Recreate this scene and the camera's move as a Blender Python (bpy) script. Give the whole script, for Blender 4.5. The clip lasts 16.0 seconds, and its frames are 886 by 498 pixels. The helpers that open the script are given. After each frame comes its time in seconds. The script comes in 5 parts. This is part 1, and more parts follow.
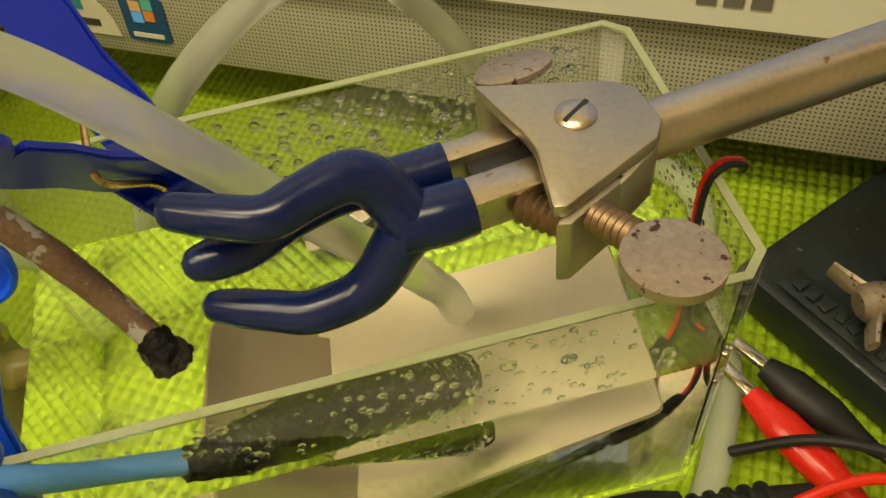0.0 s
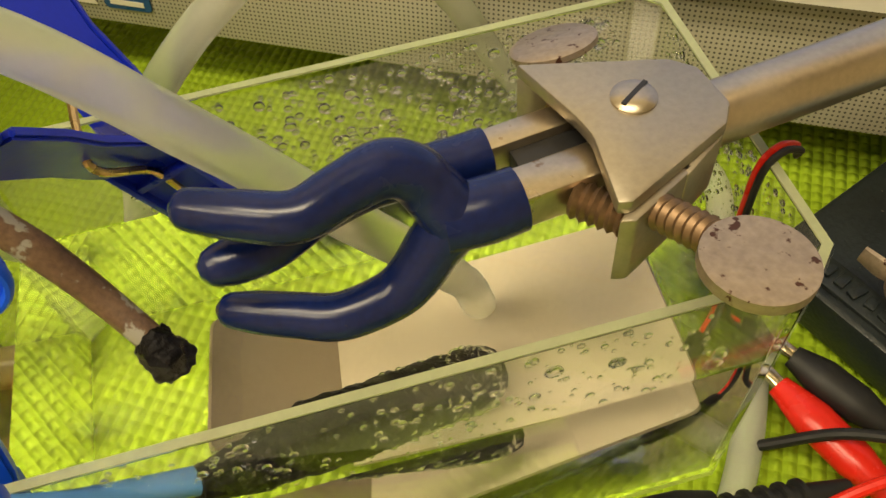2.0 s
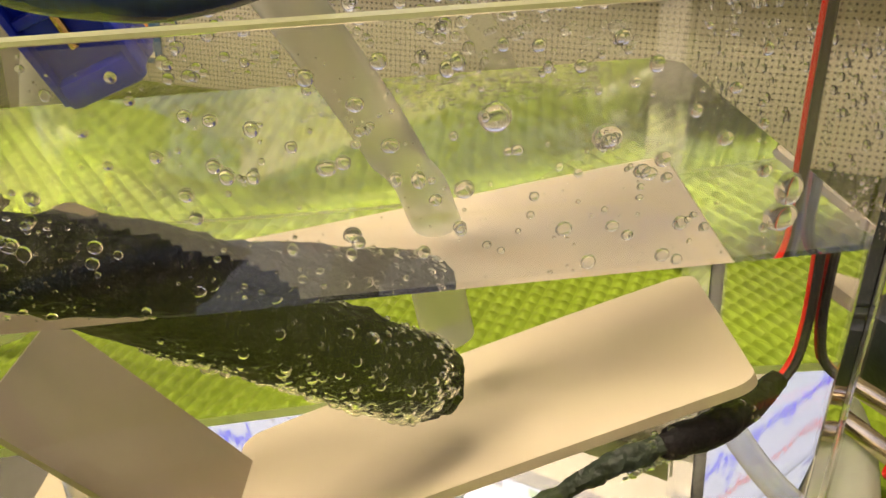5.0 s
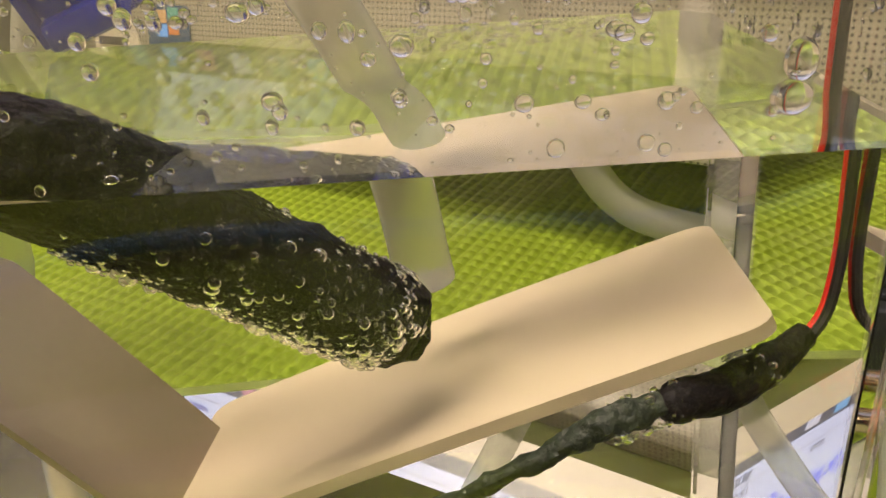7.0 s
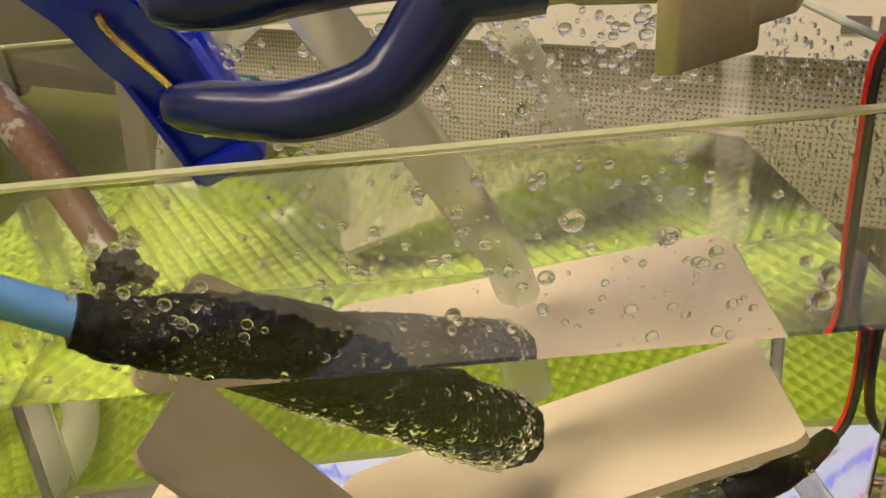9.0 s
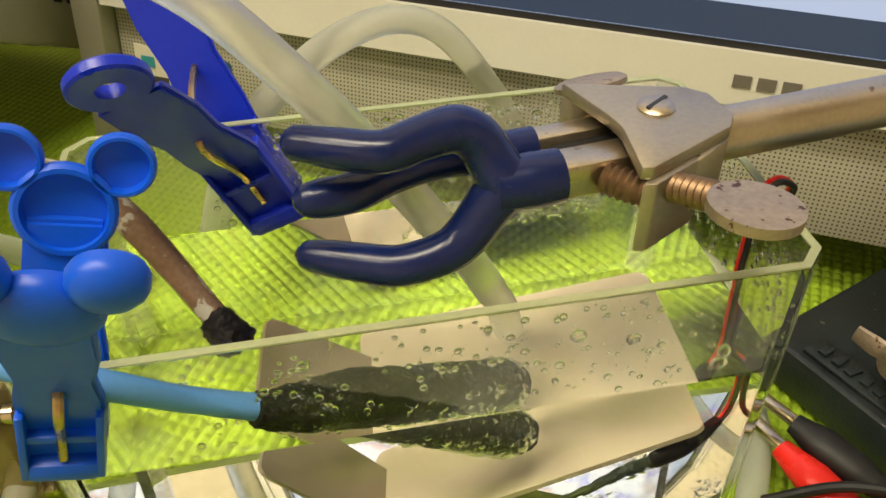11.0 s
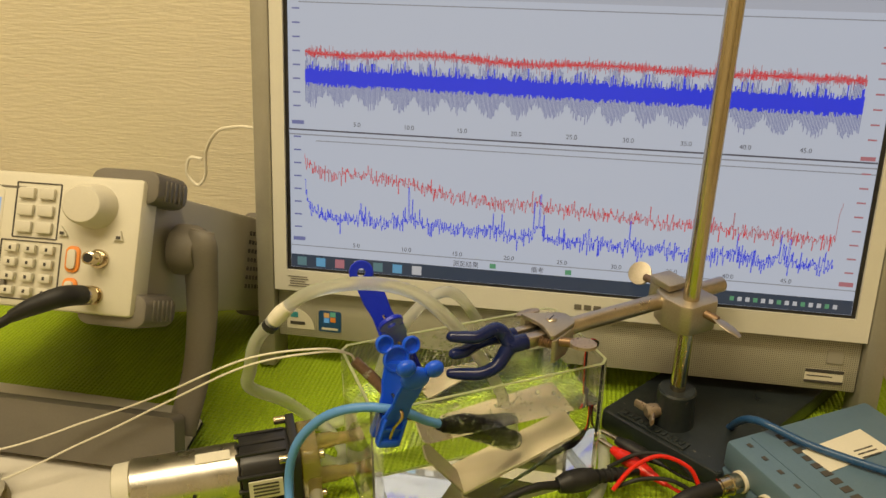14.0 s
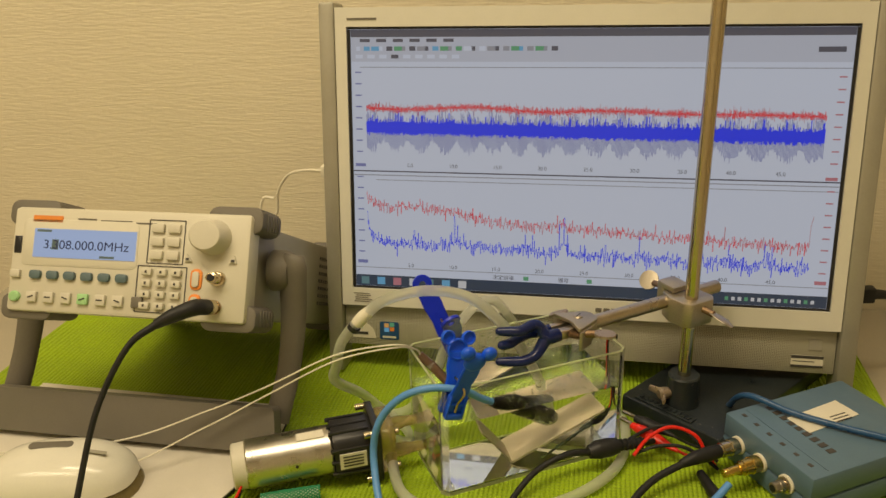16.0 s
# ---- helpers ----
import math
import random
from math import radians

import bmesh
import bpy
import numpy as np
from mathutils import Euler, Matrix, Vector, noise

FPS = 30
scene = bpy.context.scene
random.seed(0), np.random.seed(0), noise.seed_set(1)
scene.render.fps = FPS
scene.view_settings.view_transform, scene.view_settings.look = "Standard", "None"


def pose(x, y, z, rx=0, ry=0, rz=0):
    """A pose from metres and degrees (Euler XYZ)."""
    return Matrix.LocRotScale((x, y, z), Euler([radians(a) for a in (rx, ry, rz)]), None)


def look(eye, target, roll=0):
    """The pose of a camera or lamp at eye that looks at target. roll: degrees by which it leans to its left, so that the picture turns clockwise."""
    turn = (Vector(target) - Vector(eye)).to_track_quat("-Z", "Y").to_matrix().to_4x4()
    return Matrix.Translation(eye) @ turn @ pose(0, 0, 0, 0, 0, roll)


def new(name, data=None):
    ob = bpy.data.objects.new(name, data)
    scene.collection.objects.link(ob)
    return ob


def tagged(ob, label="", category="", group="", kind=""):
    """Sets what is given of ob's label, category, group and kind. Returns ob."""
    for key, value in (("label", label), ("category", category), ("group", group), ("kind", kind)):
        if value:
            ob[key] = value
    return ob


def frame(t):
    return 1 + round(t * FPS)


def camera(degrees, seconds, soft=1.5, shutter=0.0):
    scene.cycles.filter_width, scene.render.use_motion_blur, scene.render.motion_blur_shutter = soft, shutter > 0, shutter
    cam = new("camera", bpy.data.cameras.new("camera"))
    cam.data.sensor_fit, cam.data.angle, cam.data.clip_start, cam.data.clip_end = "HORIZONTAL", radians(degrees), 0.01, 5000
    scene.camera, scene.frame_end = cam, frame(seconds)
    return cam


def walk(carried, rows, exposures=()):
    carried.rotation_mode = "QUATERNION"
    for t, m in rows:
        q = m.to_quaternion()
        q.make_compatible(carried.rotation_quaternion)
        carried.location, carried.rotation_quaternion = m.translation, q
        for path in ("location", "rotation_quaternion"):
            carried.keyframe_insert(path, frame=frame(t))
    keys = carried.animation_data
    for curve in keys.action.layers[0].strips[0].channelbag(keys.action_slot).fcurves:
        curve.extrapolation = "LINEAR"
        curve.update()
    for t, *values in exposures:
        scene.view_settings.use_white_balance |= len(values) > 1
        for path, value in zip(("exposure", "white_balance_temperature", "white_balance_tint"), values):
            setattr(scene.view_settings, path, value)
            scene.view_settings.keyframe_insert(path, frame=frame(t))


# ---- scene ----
cam = camera(57.2, 16.0)
# seconds, eye in metres, yaw, pitch and roll in degrees
ROWS = [
    (0, 0.0234, -0.2264, 0.2616, 25.53, -52.07, -9.40),
    (0.5, 0.0196, -0.2172, 0.2619, 24.64, -53.92, -8.96),
    (1, 0.0182, -0.2156, 0.2639, 24.26, -54.90, -8.62),
    (1.5, 0.0159, -0.2140, 0.2608, 24.02, -55.30, -8.35),
    (2, 0.0052, -0.2179, 0.2536, 22.13, -54.56, -7.06),
    (2.5, -0.0056, -0.2232, 0.2338, 14.53, -51.31, -2.15),
    (3, -0.0033, -0.2252, 0.2237, 12.49, -51.33, -1.09),
    (3.5, 0.0000, -0.2285, 0.1950, 14.00, -44.90, 0.20),
    (4, 0.0162, -0.2308, 0.1687, 22.14, -37.83, -2.51),
    (4.5, 0.0224, -0.2278, 0.1561, 24.74, -33.59, -3.12),
    (5, 0.0274, -0.2268, 0.1462, 25.88, -30.81, -2.79),
    (5.2, 0.0312, -0.2242, 0.1399, 27.06, -29.89, -2.88),
    (7.3, 0.0368, -0.2170, 0.1203, 31.30, -25.18, -3.94),
    (7.5, 0.0364, -0.2176, 0.1202, 31.60, -24.60, -4.20),
    (8, 0.0359, -0.2197, 0.1241, 31.74, -25.00, -4.59),
    (8.5, 0.0337, -0.2268, 0.1318, 31.43, -25.92, -4.57),
    (8.6, 0.0345, -0.2288, 0.1342, 32.01, -25.49, -4.88),
    (8.8, 0.0360, -0.2343, 0.1438, 32.71, -25.56, -5.29),
    (9, 0.0319, -0.2400, 0.1624, 31.43, -28.31, -5.39),
    (9.2, 0.0351, -0.2485, 0.1757, 32.73, -28.09, -6.28),
    (11.5, 0.0107, -0.2902, 0.2748, 17.98, -42.01, 0.63),
    (12, 0.0119, -0.3445, 0.3191, 16.14, -38.27, 1.81),
    (12.5, 0.0185, -0.4027, 0.3548, 14.50, -34.17, 2.08),
    (13, 0.0201, -0.4604, 0.3869, 12.64, -30.33, 1.92),
    (13.5, 0.0177, -0.5403, 0.4144, 11.31, -26.38, 1.42),
    (14, 0.0147, -0.6182, 0.4351, 10.27, -24.72, 0.35),
    (14.5, 0.0111, -0.6754, 0.4479, 10.02, -24.44, -0.69),
    (15, 0.0073, -0.7233, 0.4588, 10.34, -23.63, -1.33),
    (15.5, 0.0102, -0.7436, 0.4726, 10.80, -23.26, -1.65),
    (16, 0.0092, -0.7565, 0.4781, 11.13, -22.27, -1.82),
]


def aim(x, y, z, yaw, pitch, roll):
    return pose(x, y, z) @ pose(0, 0, 0, 0, 0, yaw) @ pose(0, 0, 0, 90 + pitch, 0, 0) @ pose(0, 0, 0, 0, 0, roll)


EXPOSURES = [(0.0, -0.23, 7100, 2), (2.5, 0.01, 6800, 10), (3.2, 0.13, 6600, 14), (4.0, 0.38, 6400, 18), (5.2, 0.38, 6300, 24), (7.3, 0.23, 6100, 28), (8.6, 0.17, 6000, 28), (9.2, 0.12, 6200, 24), (11.3, 0.12, 6150, 9), (12.3, 0.04, 6450, 10), (13.0, -0.06, 6900, 13), (14.0, -0.28, 7000, 10), (16.0, -0.49, 7000, 11)]
walk(cam, [(t, aim(*row)) for t, *row in ROWS], EXPOSURES)

# ---- light: a warm ceiling lamp in a plain office, and the lit screen ----
world = bpy.data.worlds.new("room_air")
scene.world = world
world.use_nodes = True
world.node_tree.nodes["Background"].inputs[0].default_value = (1.0, 0.86, 0.62, 1)
world.node_tree.nodes["Background"].inputs[1].default_value = 0.12


def ceiling_lamp(name, x, y, z, sx, sy, watts):
    lamp = bpy.data.lights.new(name, "AREA")
    lamp.shape, lamp.size, lamp.size_y = "RECTANGLE", sx, sy
    lamp.energy, lamp.color = watts, (1.0, 0.86, 0.60)
    ob = new(name, lamp)
    ob.matrix_world = pose(x, y, z)
    return ob


ceiling_lamp("ceiling_lamp", -0.26, -0.55, 1.72, 1.2, 0.25, 25)
ceiling_lamp("ceiling_lamp", -1.0, -1.1, 1.72, 1.2, 0.25, 18)

# ---- materials ----


def surf(name, col, rough=0.5, metal=0.0, var=0.12, scale=60.0, fine=700.0, bump=0.05, depth=0.0004, spec=0.5, trans=0.0, ior=1.45,
         stain=None, stain_at=0.62, stain_scale=180.0, emit=None, emit_strength=0.0, sss=0.0):
    """Principled paint, metal or plastic with slow and fine variation, a fine relief and, if given, stains of their own colour."""
    m = bpy.data.materials.new(name)
    m.use_nodes = True
    nt = m.node_tree
    b = nt.nodes["Principled BSDF"]
    tc = nt.nodes.new("ShaderNodeTexCoord")
    slow = nt.nodes.new("ShaderNodeTexNoise")
    slow.inputs["Scale"].default_value, slow.inputs["Detail"].default_value = scale, 4
    quick = nt.nodes.new("ShaderNodeTexNoise")
    quick.inputs["Scale"].default_value, quick.inputs["Detail"].default_value = fine, 3
    for n in (slow, quick):
        nt.links.new(tc.outputs["Object"], n.inputs["Vector"])
    add = nt.nodes.new("ShaderNodeMath")
    add.operation = "ADD"
    nt.links.new(slow.outputs["Fac"], add.inputs[0])
    nt.links.new(quick.outputs["Fac"], add.inputs[1])
    ramp = nt.nodes.new("ShaderNodeMapRange")
    ramp.inputs["From Min"].default_value, ramp.inputs["From Max"].default_value = 0.6, 1.4
    ramp.inputs["To Min"].default_value, ramp.inputs["To Max"].default_value = 1 - var, 1 + var
    nt.links.new(add.outputs[0], ramp.inputs["Value"])
    mul = nt.nodes.new("ShaderNodeVectorMath")
    mul.operation = "SCALE"
    mul.inputs[0].default_value = col
    nt.links.new(ramp.outputs[0], mul.inputs["Scale"])
    out = mul.outputs[0]
    if stain:
        st = nt.nodes.new("ShaderNodeTexNoise")
        st.inputs["Scale"].default_value, st.inputs["Detail"].default_value = stain_scale, 6
        nt.links.new(tc.outputs["Object"], st.inputs["Vector"])
        edge = nt.nodes.new("ShaderNodeMapRange")
        edge.inputs["From Min"].default_value, edge.inputs["From Max"].default_value = stain_at, stain_at + 0.04
        nt.links.new(st.outputs["Fac"], edge.inputs["Value"])
        mix = nt.nodes.new("ShaderNodeMix")
        mix.data_type = "RGBA"
        nt.links.new(edge.outputs[0], mix.inputs["Factor"])
        nt.links.new(out, mix.inputs["A"])
        mix.inputs["B"].default_value = (*stain, 1)
        out = mix.outputs["Result"]
    nt.links.new(out, b.inputs["Base Color"])
    rr = nt.nodes.new("ShaderNodeMapRange")
    rr.inputs["From Min"].default_value, rr.inputs["From Max"].default_value = 0.3, 0.7
    rr.inputs["To Min"].default_value, rr.inputs["To Max"].default_value = rough * 0.8, min(1, rough * 1.2)
    nt.links.new(slow.outputs["Fac"], rr.inputs["Value"])
    nt.links.new(rr.outputs[0], b.inputs["Roughness"])
    b.inputs["Metallic"].default_value = metal
    b.inputs["Specular IOR Level"].default_value = spec
    b.inputs["IOR"].default_value = ior
    b.inputs["Transmission Weight"].default_value = trans
    if sss:
        b.inputs["Subsurface Weight"].default_value = sss
        b.inputs["Subsurface Radius"].default_value = (0.004, 0.004, 0.003)
    if emit:
        b.inputs["Emission Color"].default_value = (*emit, 1)
        b.inputs["Emission Strength"].default_value = emit_strength
    if bump:
        bp = nt.nodes.new("ShaderNodeBump")
        bp.inputs["Strength"].default_value, bp.inputs["Distance"].default_value = bump, depth
        nt.links.new(quick.outputs["Fac"], bp.inputs["Height"])
        nt.links.new(bp.outputs[0], b.inputs["Normal"])
    return m


def clear(name, tint, ior, rough=0.0, gloss=0.5):
    """Clear plastic or water."""
    m = bpy.data.materials.new(name)
    m.use_nodes = True
    nt = m.node_tree
    b = nt.nodes["Principled BSDF"]
    b.inputs["Base Color"].default_value = (*tint, 1)
    b.inputs["Roughness"].default_value = rough
    b.inputs["IOR"].default_value = ior
    b.inputs["Transmission Weight"].default_value = 1.0
    b.inputs["Specular IOR Level"].default_value = gloss
    return m


def hazed(name, tint, ior, haze):
    """Clear plastic with a thin uneven pale film: some dirt, and reflection haze put in as colour."""
    m = clear(name, tint, ior)
    nt = m.node_tree
    b, out = nt.nodes["Principled BSDF"], nt.nodes["Material Output"]
    film = nt.nodes.new("ShaderNodeBsdfDiffuse")
    film.inputs["Color"].default_value = (0.80, 0.80, 0.74, 1)
    tc = nt.nodes.new("ShaderNodeTexCoord")
    n = nt.nodes.new("ShaderNodeTexNoise")
    n.inputs["Scale"].default_value, n.inputs["Detail"].default_value = 45, 6
    nt.links.new(tc.outputs["Object"], n.inputs["Vector"])
    r = nt.nodes.new("ShaderNodeMapRange")
    r.inputs["From Min"].default_value, r.inputs["From Max"].default_value = 0.35, 0.7
    r.inputs["To Min"].default_value, r.inputs["To Max"].default_value = haze * 0.5, haze * 1.6
    nt.links.new(n.outputs["Fac"], r.inputs["Value"])
    mix = nt.nodes.new("ShaderNodeMixShader")
    nt.links.new(r.outputs[0], mix.inputs[0])
    nt.links.new(b.outputs[0], mix.inputs[1])
    nt.links.new(film.outputs[0], mix.inputs[2])
    nt.links.new(mix.outputs[0], out.inputs["Surface"])
    return m


def milky_veil(name, amount):
    """A milky film, for condensed mist and for added lightening strips: mostly clear, a little milky."""
    m = bpy.data.materials.new(name)
    m.use_nodes = True
    nt = m.node_tree
    nt.nodes.remove(nt.nodes["Principled BSDF"])
    thin, film = nt.nodes.new("ShaderNodeBsdfTransparent"), nt.nodes.new("ShaderNodeBsdfDiffuse")
    film.inputs["Color"].default_value = (0.85, 0.84, 0.78, 1)
    tc = nt.nodes.new("ShaderNodeTexCoord")
    n = nt.nodes.new("ShaderNodeTexNoise")
    n.inputs["Scale"].default_value, n.inputs["Detail"].default_value = 38, 7
    nt.links.new(tc.outputs["Object"], n.inputs["Vector"])
    r = nt.nodes.new("ShaderNodeMapRange")
    r.inputs["From Min"].default_value, r.inputs["From Max"].default_value = 0.35, 0.68
    r.inputs["To Min"].default_value, r.inputs["To Max"].default_value = amount * 0.6, amount * 1.5
    nt.links.new(n.outputs["Fac"], r.inputs["Value"])
    mix = nt.nodes.new("ShaderNodeMixShader")
    nt.links.new(r.outputs[0], mix.inputs[0])
    nt.links.new(thin.outputs[0], mix.inputs[1])
    nt.links.new(film.outputs[0], mix.inputs[2])
    nt.links.new(mix.outputs[0], nt.nodes["Material Output"].inputs["Surface"])
    return m


def glow(name, col, strength):
    m = bpy.data.materials.new(name)
    m.use_nodes = True
    nt = m.node_tree
    b = nt.nodes["Principled BSDF"]
    b.inputs["Base Color"].default_value = (0.02, 0.02, 0.02, 1)
    b.inputs["Roughness"].default_value = 0.35
    b.inputs["Emission Color"].default_value = (*col, 1)
    b.inputs["Emission Strength"].default_value = strength
    return m


def ridged(name, col, pitch, rough):
    """The mat's knitted foam: rows of soft lumps."""
    m = surf(name, col, rough, var=0.22, scale=18, fine=420, bump=0.0)
    nt = m.node_tree
    b = nt.nodes["Principled BSDF"]
    tc = nt.nodes.new("ShaderNodeTexCoord")
    sep = nt.nodes.new("ShaderNodeSeparateXYZ")
    nt.links.new(tc.outputs["Object"], sep.inputs[0])
    waves = []
    for axis in (0, 1):
        k = nt.nodes.new("ShaderNodeMath")
        k.operation = "MULTIPLY"
        k.inputs[1].default_value = math.pi / pitch
        nt.links.new(sep.outputs[axis], k.inputs[0])
        s = nt.nodes.new("ShaderNodeMath")
        s.operation = "SINE"
        nt.links.new(k.outputs[0], s.inputs[0])
        a = nt.nodes.new("ShaderNodeMath")
        a.operation = "ABSOLUTE"
        nt.links.new(s.outputs[0], a.inputs[0])
        waves.append(a)
    soft = nt.nodes.new("ShaderNodeMath")
    soft.operation = "MULTIPLY_ADD"
    soft.inputs[1].default_value, soft.inputs[2].default_value = 0.5, 0.5
    nt.links.new(waves[1].outputs[0], soft.inputs[0])
    both = nt.nodes.new("ShaderNodeMath")
    both.operation = "MULTIPLY"
    nt.links.new(waves[0].outputs[0], both.inputs[0])
    nt.links.new(soft.outputs[0], both.inputs[1])
    bp = nt.nodes.new("ShaderNodeBump")
    bp.inputs["Strength"].default_value, bp.inputs["Distance"].default_value = 0.8, 0.0012
    nt.links.new(both.outputs[0], bp.inputs["Height"])
    nt.links.new(bp.outputs[0], b.inputs["Normal"])
    return m


def dotted(name, col, pitch, hole, dark):
    """Perforated sheet: dark round holes in a staggered grid."""
    m = surf(name, col, 0.45, var=0.05)
    nt = m.node_tree
    b = nt.nodes["Principled BSDF"]
    base = b.inputs["Base Color"].links[0].from_socket
    tc = nt.nodes.new("ShaderNodeTexCoord")
    sc = nt.nodes.new("ShaderNodeVectorMath")
    sc.operation = "SCALE"
    sc.inputs["Scale"].default_value = 1 / pitch
    nt.links.new(tc.outputs["Object"], sc.inputs[0])
    fr = nt.nodes.new("ShaderNodeVectorMath")
    fr.operation = "FRACTION"
    nt.links.new(sc.outputs[0], fr.inputs[0])
    sub = nt.nodes.new("ShaderNodeVectorMath")
    sub.operation = "SUBTRACT"
    sub.inputs[1].default_value = (0.5, 0.5, 0.5)
    nt.links.new(fr.outputs[0], sub.inputs[0])
    flat = nt.nodes.new("ShaderNodeVectorMath")
    flat.operation = "MULTIPLY"
    flat.inputs[1].default_value = (1, 0, 1)
    nt.links.new(sub.outputs[0], flat.inputs[0])
    ln = nt.nodes.new("ShaderNodeVectorMath")
    ln.operation = "LENGTH"
    nt.links.new(flat.outputs[0], ln.inputs[0])
    edge = nt.nodes.new("ShaderNodeMapRange")
    edge.inputs["From Min"].default_value, edge.inputs["From Max"].default_value = hole, hole + 0.12
    nt.links.new(ln.outputs["Value"], edge.inputs["Value"])
    mix = nt.nodes.new("ShaderNodeMix")
    mix.data_type = "RGBA"
    nt.links.new(edge.outputs[0], mix.inputs["Factor"])
    mix.inputs["A"].default_value = (*dark, 1)
    nt.links.new(base, mix.inputs["B"])
    nt.links.new(mix.outputs["Result"], b.inputs["Base Color"])
    return m


def wallpaper_paint():
    m = surf("wallpaper", (0.77, 0.70, 0.54), 0.85, var=0.05, scale=8, fine=300, bump=0.0)
    nt = m.node_tree
    b = nt.nodes["Principled BSDF"]
    tc = nt.nodes.new("ShaderNodeTexCoord")
    mp = nt.nodes.new("ShaderNodeMapping")
    mp.inputs["Scale"].default_value = (60, 60, 420)
    nt.links.new(tc.outputs["Object"], mp.inputs["Vector"])
    n = nt.nodes.new("ShaderNodeTexNoise")
    n.inputs["Scale"].default_value, n.inputs["Detail"].default_value = 1.0, 3
    nt.links.new(mp.outputs[0], n.inputs["Vector"])
    bp = nt.nodes.new("ShaderNodeBump")
    bp.inputs["Strength"].default_value, bp.inputs["Distance"].default_value = 0.7, 0.0015
    nt.links.new(n.outputs["Fac"], bp.inputs["Height"])
    nt.links.new(bp.outputs[0], b.inputs["Normal"])
    return m


